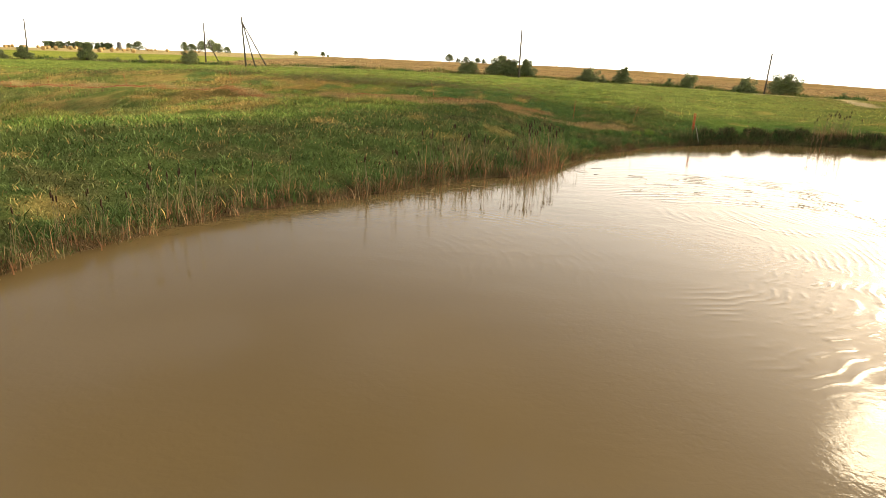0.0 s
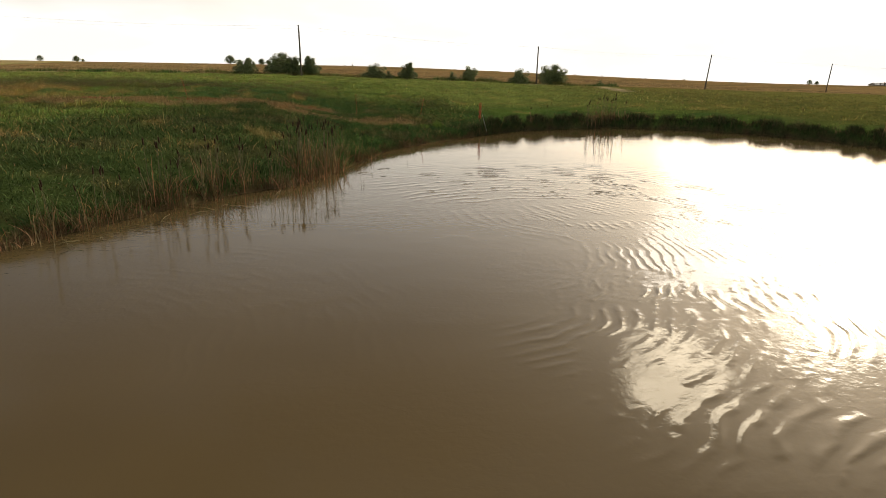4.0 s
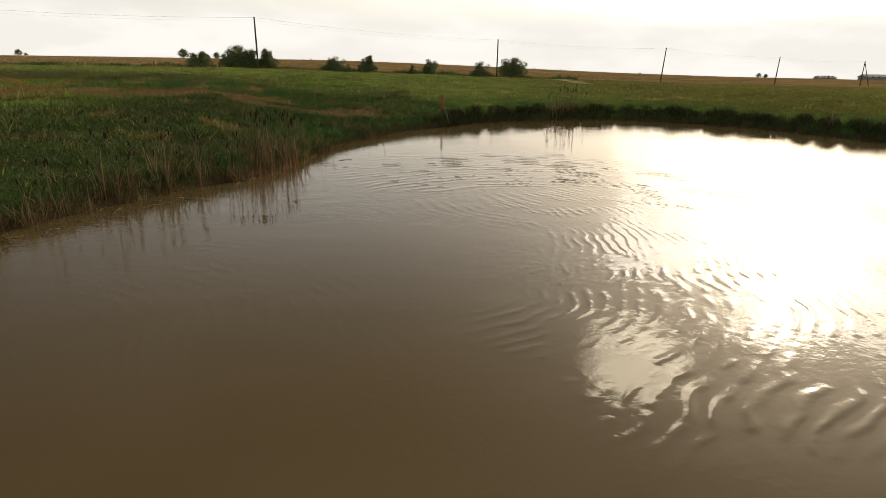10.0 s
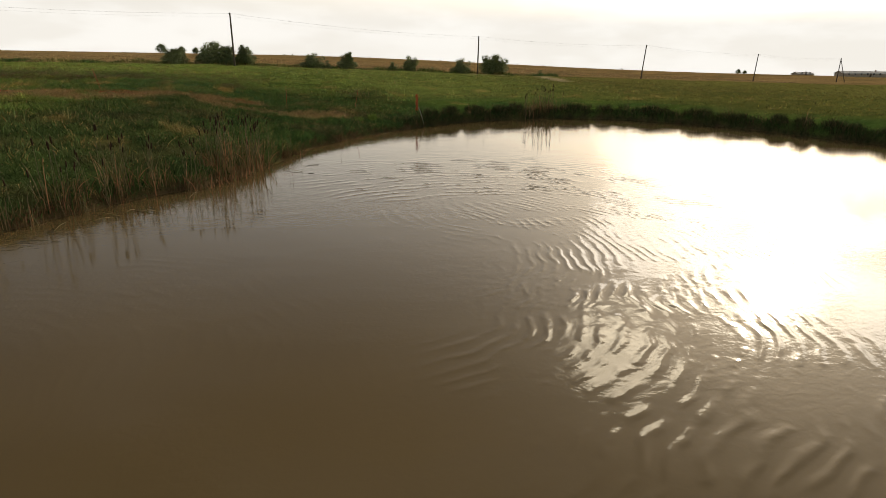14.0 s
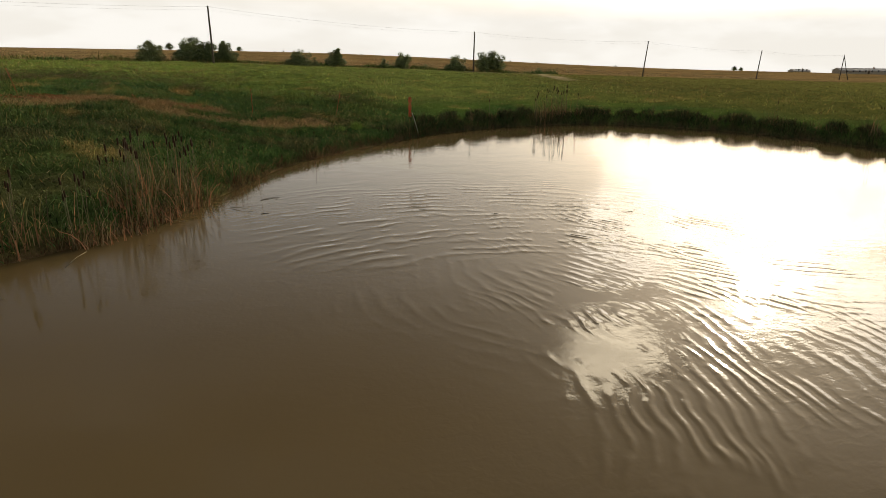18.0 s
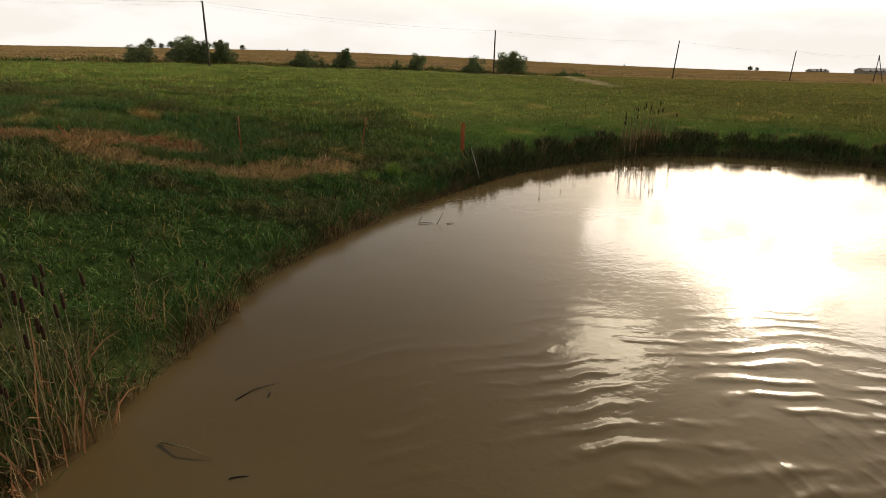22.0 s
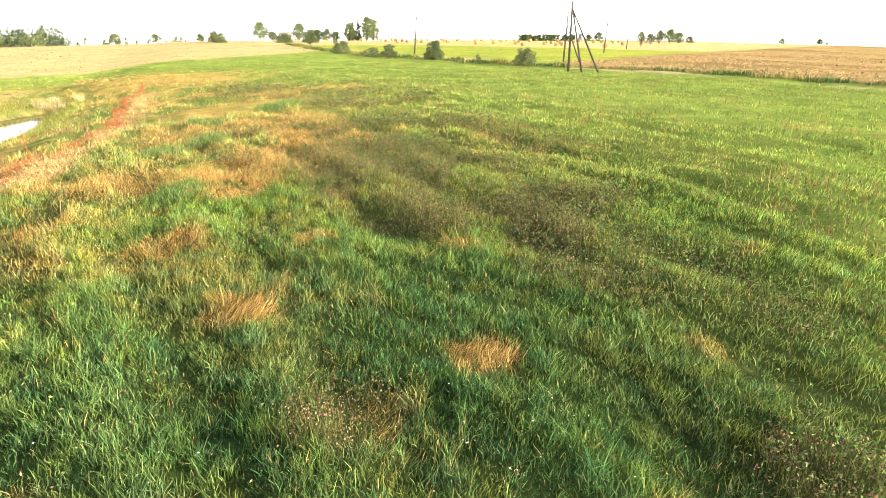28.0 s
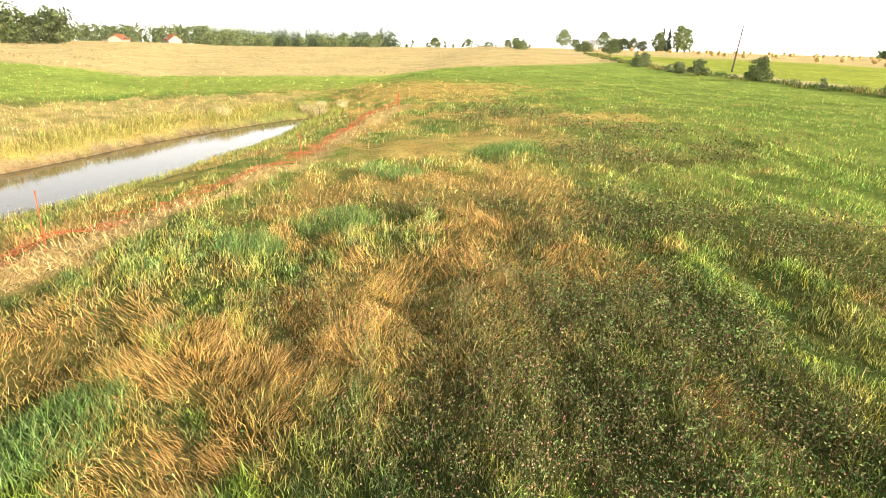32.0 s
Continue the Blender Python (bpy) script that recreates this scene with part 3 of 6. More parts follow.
    # mown straw, a weedy edge and a pale green strip beyond the second pond
    over_there = smooth(0.0, 3.0, beyond_pond(x, y)) * (d2 > 0) * smooth(22, 30, -x)
    c = over(c, over_there * smooth(2, 5, d2) * (1 - smooth(11, 14, d2 + 1.5 * n2)) * (0.75 + 0.25 * n3), STRAW)
    c = over(c, 0.7 * over_there * smooth(12, 13.5, d2 + n2) * (1 - smooth(14.5, 17, d2 + n2)) * smooth(-66, -56, x), WEED)
    c = over(c, over_there * smooth(15, 18, d2 + n2) * 0.8, MOWN * 1.05)
    # fields beyond the road and to the west
    edge = 3 * waves(x, y, 25.0)
    road = along(x, y, ROAD)
    north = smooth(132, 134, y + 0.02 * np.maximum(x, 0) + 0.16 * np.minimum(x + 40, 0))
    crop = north * smooth(-62, -54, x + 0.12 * (y - 140))
    bands = 0.5 + 0.5 * np.sin((y - 140) / 9.0 + 0.8 * waves(x, y, 60.0))
    c = over(c, crop, PLOUGH + (0.3 * (STUBBLE - PLOUGH) * (bands * (1 - 0.7 * smooth(-10, 30, x)))[..., None]))
    c = over(c, 0.6 * crop * smooth(0.3, 0.8, waves(0.08 * x, y, 3.5, 2)), np.array((0.17, 0.13, 0.055)))
    c = over(c, north * (1 - smooth(-62, -54, x + 0.12 * (y - 140))), PASTURE)
    west = smooth(0, 4, (-x - 100) - 0.3 * (y - 35) + 0.5 * edge) * (1 - north)
    c = over(c, north * (1 - crop) * smooth(205, 225, np.hypot(x - 8, y - 46) + edge), STUBBLE)
    c = over(c, west, STUBBLE)
    c = over(c, (1 - smooth(1.2, 1.9, road + 0.25 * n3)) * (np.hypot(x, y) < 320), TRACK)
    sandy = (1 - smooth(0.4, 1.0, d2 + 0.3 * n3)) * smooth(-2.0, 1.5, -0.55 * (x + 46) - 0.83 * (y - 46))
    c = over(c, sandy, np.array((0.36, 0.27, 0.17)))
    c = over(c, 1 - smooth(0.05, 0.35, d + 0.1 * n3), SOIL)
    c = over(c, 1 - smooth(0.05, 0.3, d2 + 0.1 * n3), SOIL)
    return c


# ---- mesh helpers ----


def mesh_of(name, verts, faces, tone=None, flat=True):
    """A mesh from arrays: faces all of one length."""
    verts, faces = np.asarray(verts, np.float32), np.asarray(faces, np.int32)
    me = bpy.data.meshes.new(name)
    me.vertices.add(len(verts))
    me.vertices.foreach_set("co", verts.ravel())
    k = faces.shape[1]
    me.loops.add(faces.size)
    me.loops.foreach_set("vertex_index", faces.ravel())
    me.polygons.add(len(faces))
    me.polygons.foreach_set("loop_start", np.arange(0, faces.size, k, dtype=np.int32))
    me.polygons.foreach_set("use_smooth", np.full(len(faces), not flat))
    if tone is not None:
        att = me.attributes.new("tone", "FLOAT_COLOR", "POINT")
        att.data.foreach_set("color", np.concatenate([tone, np.ones((len(tone), 1))], 1).astype(np.float32).ravel())
    me.update(calc_edges=True)
    return me


def put(name, me, material, parent=None, label="", category="", group="", kind="", at=None):
    ob = new(name, me)
    if material and not me.materials:
        me.materials.append(material)
    if parent:
        ob.parent = parent
    if at is not None:
        ob.matrix_basis = at
    return tagged(ob, label, category, group, kind)


def part(name, bm, material, parent, label=""):
    me = bpy.data.meshes.new(name)
    bm.to_mesh(me)
    bm.free()
    return put(name, me, material, parent, label)


def thing(name, label, category, group="", kind="", at=None):
    ob = new(name)
    ob.empty_display_size = 0.2
    if at is not None:
        ob.matrix_basis = at
    return tagged(ob, label, category, group, kind)


def tube(points, radii, sides=7, bm=None, cap=True):
    """A tapered round bar along points."""
    bm = bm or bmesh.new()
    points = [Vector(p) for p in points]
    rings = []
    for n, p in enumerate(points):
        way = (points[min(n + 1, len(points) - 1)] - points[max(n - 1, 0)]).normalized()
        a = way.orthogonal().normalized()
        b = way.cross(a)
        r = radii[n] if hasattr(radii, "__len__") else radii
        rings.append([bm.verts.new(p + r * (math.cos(6.2832 * k / sides) * a + math.sin(6.2832 * k / sides) * b)) for k in range(sides)])
    for u, v in zip(rings[:-1], rings[1:]):
        for k in range(sides):
            f = bm.faces.new((u[k], u[(k + 1) % sides], v[(k + 1) % sides], v[k]))
            f.smooth = True
    if cap:
        bm.faces.new(rings[0][::-1])
        bm.faces.new(rings[-1])
    return bm


def block(x0, x1, y0, y1, z0, z1, bevel=0.0, bm=None):
    bm = bm or bmesh.new()
    got = bmesh.ops.create_cube(bm, size=1.0, matrix=Matrix.Translation(((x0 + x1) / 2, (y0 + y1) / 2, (z0 + z1) / 2)) @ Matrix.Diagonal((x1 - x0, y1 - y0, z1 - z0, 1)))
    if bevel:
        edges = list({e for v in got["verts"] for e in v.link_edges})
        bmesh.ops.bevel(bm, geom=edges, offset=bevel, segments=2, affect="EDGES")
    return bm


def z_at(x, y):
    return float(ground_z(np.array([x]), np.array([y]))[0])


def heart(x, y):
    """Metres from the middle of the rough meadow."""
    s = np.clip((-13 * (x - 5) + 9 * (y - 49)) / 250, 0, 1)
    return np.hypot(x - 5 + 13 * s, y - 49 - 9 * s)


# ---- ground and water ----


def spread(fine, grow, out):
    """Even steps between fine's ends, then growing ones out to the given distance."""
    lo, hi, step = fine
    mid = list(np.arange(lo, hi + 1e-6, step))
    up, down, s = [hi], [lo], step
    while up[-1] < out:
        s *= grow
        up.append(up[-1] + s)
    s = step
    while down[-1] > -out:
        s *= grow
        down.append(down[-1] - s)
    return np.array(down[:0:-1] + mid + up[1:])


def build_ground():
    xs, ys = spread((-70, 46, 0.55), 1.07, 4200), spread((6, 74, 0.55), 1.07, 4200)
    gx, gy = np.meshgrid(xs, ys)
    gz = ground_z(gx, gy)
    tone = tones(gx, gy)
    # earth and thatch between meadow blades, painted dark green to read as shade
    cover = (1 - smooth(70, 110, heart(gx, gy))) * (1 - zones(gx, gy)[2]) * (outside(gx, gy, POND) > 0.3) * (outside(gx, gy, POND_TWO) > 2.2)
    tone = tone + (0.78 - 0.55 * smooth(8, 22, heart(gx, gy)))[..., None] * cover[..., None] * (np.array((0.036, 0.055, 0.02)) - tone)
    idx = np.arange(gx.size).reshape(gx.shape)
    faces = np.stack([idx[:-1, :-1], idx[:-1, 1:], idx[1:, 1:], idx[1:, :-1]], -1).reshape(-1, 4)
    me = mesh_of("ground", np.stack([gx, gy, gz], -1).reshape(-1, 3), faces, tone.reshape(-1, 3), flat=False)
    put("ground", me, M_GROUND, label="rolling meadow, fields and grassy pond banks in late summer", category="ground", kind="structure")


def build_water(name, outline, level, material, label):
    lo, hi = outline.min(0) - 1.0, outline.max(0) + 1.0
    xs, ys = np.linspace(lo[0], hi[0], 40), np.linspace(lo[1], hi[1], 40)
    gx, gy = np.meshgrid(xs, ys)
    idx = np.arange(gx.size).reshape(gx.shape)
    faces = np.stack([idx[:-1, :-1], idx[:-1, 1:], idx[1:, 1:], idx[1:, :-1]], -1).reshape(-1, 4)
    centre = np.stack([gx, gy], -1).reshape(-1, 2)[faces].mean(1)
    faces = faces[outside(centre[:, 0], centre[:, 1], outline) < 3.0]
    me = mesh_of(name, np.stack([gx, gy, np.full(gx.shape, level)], -1).reshape(-1, 3), faces, flat=False)
    put(name, me, material, label=label, category="water", kind="structure")


build_ground()
build_water("water_pond", POND, 0.0, M_WATER, "brown muddy pond water with soft ripples")
build_water("water_second_pond", POND_TWO, POND_TWO_LEVEL, M_WATER2, "still muddy water of a narrow pond")

# ---- growth: grass, weeds, hay ----


def blades(x, y, z, tall, wide, lean, tone, rng, bend=0.5, comb=0.0):
    """One mesh of tapering bent blades, two triangles each: arrays of roots, sizes and colours."""
    n = len(x)
    a, turn = rng.uniform(0, 6.2832, n), rng.uniform(0, 6.2832, n)
    if comb:
        a = 2.6 * waves(x, y, 2.2, 3) + (1 - comb) * (a - 3.1416)
    ux, uy = np.cos(turn) * wide / 2, np.sin(turn) * wide / 2
    lx, ly = np.cos(a) * lean, np.sin(a) * lean
    hz = np.sqrt(np.maximum(tall**2 - (lean * 0.9) ** 2, (0.25 * tall) ** 2))
    root = np.stack([x, y, z - 0.03], -1)
    side = np.stack([ux, uy, 0 * ux], -1)
    mid = root + np.stack([lx * bend * 0.45, ly * bend * 0.45, 0.5 * hz], -1)
    tip = root + np.stack([lx, ly, hz], -1)
    v = np.stack([root, mid - side, mid + side, tip], 1).reshape(-1, 3)
    k = 4 * np.arange(n)[:, None]
    f = np.concatenate([k + (0, 2, 1), k + (1, 2, 3)], 1).reshape(-1, 3)
    t = np.stack([tone, tone, tone, np.minimum(tone * 1.12, 1)], 1).reshape(-1, 3)
    return v, f, t


def merged(pieces):
    vs, fs, ts, base = [], [], [], 0
    for v, f, t in pieces:
        vs.append(v)
        fs.append(f + base)
        ts.append(t)
        base += len(v)
    return np.concatenate(vs), np.concatenate(fs), np.concatenate(ts)


def sown(rng, box, per_m2, chance=None):
    """Random places in a box (x0, x1, y0, y1), thinned by a chance from 0 to 1."""
    n = int((box[1] - box[0]) * (box[3] - box[2]) * per_m2)
    x, y = rng.uniform(box[0], box[1], n), rng.uniform(box[2], box[3], n)
    if chance is not None:
        keep = rng.uniform(0, 1, n) < chance(x, y)
        x, y = x[keep], y[keep]
    return x, y


def dry_land(x, y, margin=0.15):
    return (outside(x, y, POND) > margin) & (outside(x, y, POND_TWO) > margin)


def jitter(tone, rng, amount=0.3):
    n = len(tone)
    return tone * (1 + amount * rng.uniform(-1, 1, (n, 1))) * (1 + 0.1 * rng.uniform(-1, 1, (n, 3)))


def build_meadow():
    rng = np.random.default_rng(11)
    green, gold, weeds, heads, hay = [], [], [], [], []

    def plant(x, y, size, kind_scale=1.0, straws=0.018, far=False):
        clear = along(x, y, ROAD) > 1.5
        x, y, size = x[clear], y[clear], size[clear]
        z = ground_z(x, y)
        dry, weed, cut = zones(x, y)
        dry = 0 * dry if far else dry
        d = outside(x, y, POND)
        pick = rng.uniform(0, 1, len(x))
        tone = tones(x, y)
        lump = tuft(x, y)
        rows = 0.5 + 0.5 * ridge(x, y)
        short = mown(x, y)
        high = (0.11 + 0.17 * lump + 0.07 * rows) * (1 - 0.25 * short) * (0.45 + 0.55 * smooth(3, 9, d)) * rng.uniform(0.55, 1.3, len(x)) * kind_scale
        # each clump has its own tint: fresher, yellower or bluish
        hue = waves(x, y, 0.5, 2)[:, None]
        # tussocks a pace across, drawn out along the swaths
        hump = np.clip(waves(0.45 * x, y, 0.95, 4) + 0.4 * waves(x, y, 0.7, 8), -1, 1.2)
        high = high * (0.95 + 0.3 * hump)
        tone = tone * (1 + 0.34 * hump[:, None] * smooth(5, 16, heart(x, y))[:, None])
        tone = tone * (1 + hue * (0.16, 0.04, -0.14)) * (0.72 + 0.5 * lump[:, None])
        is_hay = cut > pick
        is_gold = ~is_hay & (1.15 * dry * (0.55 + 0.45 * smooth(-0.5, 0.5, waves(x, y, 0.8, 6))) > pick)
        is_weed = ~is_hay & ~is_gold & (0.72 * weed > rng.uniform(0, 1, len(x)))
        is_green = ~(is_hay | is_gold | is_weed)
        straw = is_green & (rng.uniform(0, 1, len(x)) < straws)
        g = is_green
        t = jitter(tone, rng, 0.65) if straws > 0.016 else jitter(tone, rng, 0.25)
        t[straw] = jitter(np.broadcast_to(GOLD * 0.85, (straw.sum(), 3)), rng)
        green.append(blades(x[g], y[g], z[g], high[g], size[g], high[g] * rng.uniform(0.1, 0.75, g.sum()), t[g], rng))
        g = is_gold
        hg = high[g] * rng.uniform(0.9, 1.6, g.sum())
        mixg = rng.uniform(0, 1, (g.sum(), 1)) ** 0.6
        gold.append(blades(x[g], y[g], z[g], hg * rng.uniform(0.9, 1.2, g.sum()), size[g] * 0.5, hg * rng.uniform(0.4, 0.97, g.sum()), jitter(GOLD * mixg + RUST * (1 - mixg), rng, 0.4), rng, 0.9, 0.75))
        g = is_weed
        hw = high[g] * rng.uniform(0.9, 1.7, g.sum())
        mixw = rng.uniform(0, 1, (g.sum(), 1))
        tw = jitter(WEED * 0.8 * (1 - mixw) + OLIVE * 0.6 * mixw, rng, 0.4)
        weeds.append(blades(x[g], y[g], z[g], hw, size[g] * rng.uniform(0.4, 0.9, g.sum()), hw * rng.uniform(0.05, 0.5, g.sum()), tw, rng))
        some = rng.uniform(0, 1, g.sum()) < 0.17
        heads.append((x[g][some], y[g][some], z[g][some] + 0.93 * hw[some], size[g][some]))
        g = is_hay
        hay.append(blades(x[g], y[g], z[g] + 0.03 + 0.1 * tuft(x[g], y[g]), rng.uniform(0.14, 0.3, g.sum()), size[g] * 1.1, rng.uniform(0.14, 0.3, g.sum()), jitter(HAY + 0.75 * smooth(10, 16, -x[g])[:, None] * (STRAW - HAY), rng, 0.75), rng, 1.0))

    x, y = sown(rng, (-28, 20, 36, 82), 1300, lambda x, y: (0.6 + 0.4 * smooth(0.2, 0.6, tuft(x, y))) * np.where(heart(x, y) < 6, 1.0, np.where(heart(x, y) < 12, 0.4, 0.105)) * dry_land(x, y) * (heart(x, y) < 36))
    plant(x, y, rng.uniform(0.006, 0.0135, len(x)) * (1 + heart(x, y) / 19))
    x, y = sown(rng, (-75, 75, 26, 124), 18, lambda x, y: ((heart(x, y) >= 26) | (x > 19.5) | (y < 36.5)) * dry_land(x, y) * np.clip(46 / heart(x, y), 0, 1) * (outside(x, y, POND) > 1.0))
    plant(x, y, rng.uniform(0.018, 0.042, len(x)) * (1 + heart(x, y) / 110), 1.0, 0.015)
    x, y = sown(rng, (75, 240, 0, 128), 2.6, lambda x, y: dry_land(x, y, 1.0) * np.clip(100 / x, 0, 1))
    plant(x, y, rng.uniform(0.08, 0.18, len(x)), 0.9, 0.0, True)
    x, y = sown(rng, (-190, -75, 10, 140), 1.6, lambda x, y: ((-x - 100) - 0.3 * (y - 35) < 0) * dry_land(x, y, 1.0) * (y < 128))
    plant(x, y, rng.uniform(0.08, 0.18, len(x)), 0.9, 0.0, True)
    # thin dead stems that stand above the grass, rust and brown
    x, y = sown(rng, (-45, 75, 40, 118), 7.0, lambda x, y: np.where(x < 12, smooth(-0.6, 0.8, waves(x, y, 7.0, 6) + 0.5 * waves(x, y, 2.0, 3)), 0.3 * smooth(0.0, 1.0, waves(0.3 * x, y, 4.0, 6))) * (1 - 0.7 * smooth(70, 95, y)) * smooth(6, 10, outside(x, y, POND)) * (outside(x, y, POND_TWO) > 6) * smooth(5, 11, heart(x, y)))
    n = len(x)
    high = rng.uniform(0.3, 0.6, n)
    mixs = rng.uniform(0, 1, (n, 1))
    stems = [blades(x, y, ground_z(x, y), high, rng.uniform(0.012, 0.03, n), high * rng.uniform(0.05, 0.4, n), jitter(np.array((0.3, 0.17, 0.075)) * mixs + np.array((0.3, 0.24, 0.12)) * (1 - mixs), rng, 0.4), rng)]
    for name, pieces, label in (("dead_stems", stems, "thin brown and rust dead stems standing above the grass"), ("meadow_grass", green, "lush green meadow grass in uneven rows"), ("dry_grass", gold, "golden dried tall grass lying in patches"),
                                ("meadow_weeds", weeds, "dark brown-green weeds with faded seed heads"), ("cut_hay", hay, "strewn pale hay along the mown strip")):
        v, f, t = merged(pieces)
        put(name, mesh_of(name, v, f, t), M_HAY if name == "cut_hay" else M_GRASS, label=label, category="grass", kind="stuff")
    # faded heads of thistle and clover on the weeds: small four-sided buds
    hx, hy, hz, hs = (np.concatenate(c) for c in zip(*heads))
    near = heart(hx, hy) < 34
    hx, hy, hz = hx[near], hy[near], hz[near]
    buds("thistle_heads", hx, hy, hz, rng.uniform(0.008, 0.015, len(hx)) * (1 + heart(hx, hy) / 60), rng, np.array([(0.4, 0.24, 0.18), (0.38, 0.28, 0.18), (0.42, 0.2, 0.16), (0.22, 0.14, 0.085)]), "faded pink and brown thistle and clover heads")
    # leaves of the weeds, on all sides of their stems
    x, y = sown(rng, (-46, 12, 46, 84), 1150, lambda x, y: np.where(heart(x, y) < 9, 1.0, 0.5 * np.clip(1.35 - heart(x, y) / 20, 0.1, 1)))
    dry, weed, cut = zones(x, y)
    keep = rng.uniform(0, 1, len(x)) < (weed * (1 - 0.6 * dry) + 0.04 * (heart(x, y) < 14)) * (0.2 + 0.8 * smooth(0.25, 0.6, tuft(x, y)))
    x, y = x[keep], y[keep]
    n = len(x)
    at = np.stack([x, y, ground_z(x, y) + rng.uniform(0.03, 0.6, n) ** 0.8 * (0.25 + 0.75 * tuft(x, y))], -1)
    a = rng.normal(size=(n, 3)) * (1, 1, 0.7)
    a /= np.linalg.norm(a, axis=1, keepdims=True)
    b = np.cross(a, rng.normal(size=(n, 3)))
    b /= np.linalg.norm(b, axis=1, keepdims=True)
    s = rng.uniform(0.01, 0.024, n)[:, None] * (1 + heart(x, y) / 11)[:, None]
    v = np.stack([at - a * s, at + b * s * 0.45, at + a * s, at - b * s * 0.45], 1).reshape(-1, 3)
    kinds = np.array([(0.17, 0.24, 0.08), (0.2, 0.24, 0.09), (0.11, 0.17, 0.055), (0.24, 0.18, 0.09), (0.15, 0.105, 0.06), (0.17, 0.24, 0.07)])
    tl = jitter(kinds[rng.integers(0, len(kinds), n)], rng, 0.5) * 0.95
    put("weed_leaves", mesh_of("weed_leaves", v, (4 * np.arange(n)[:, None] + np.arange(4)), np.repeat(tl, 4, 0)), M_HERB, label="bushy brown-green leaves of thistles and clover", category="weeds", kind="stuff")
    # white umbels
    x, y = sown(rng, (-30, 14, 44, 72), 9, lambda x, y: smooth(0.75, 1.2, waves(x, y, 4.0, 1) + 0.4 * waves(x, y, 1.5, 3)) * 0.6 * dry_land(x, y, 4))
    buds("yarrow_flowers", x, y, ground_z(x, y) + rng.uniform(0.3, 0.5, len(x)), rng.uniform(0.009, 0.018, len(x)), rng, np.array([(0.62, 0.62, 0.55), (0.5, 0.5, 0.4), (0.55, 0.5, 0.38)]), "small white yarrow flowers in the meadow", flat=0.35)


def buds(name, x, y, z, size, rng, colours, label, flat=1.4):
    n = len(x)
    d = np.array([(1, 0, 0), (0, 1, 0), (-1, 0, 0), (0, -1, 0), (0, 0, 1), (0, 0, -1)], float) * (1, 1, flat)
    v = (np.stack([x, y, z], -1)[:, None] + d[None] * size[:, None, None]).reshape(-1, 3)
    tri = np.array([(0, 1, 4), (1, 2, 4), (2, 3, 4), (3, 0, 4), (1, 0, 5), (2, 1, 5), (3, 2, 5), (0, 3, 5)])
    f = (6 * np.arange(n)[:, None, None] + tri[None]).reshape(-1, 3)
    t = np.repeat(jitter(colours[rng.integers(0, len(colours), n)], rng, 0.25), 6, 0)
    put(name, mesh_of(name, v, f, t), M_GRASS, label=label, category="flowers", kind="stuff")


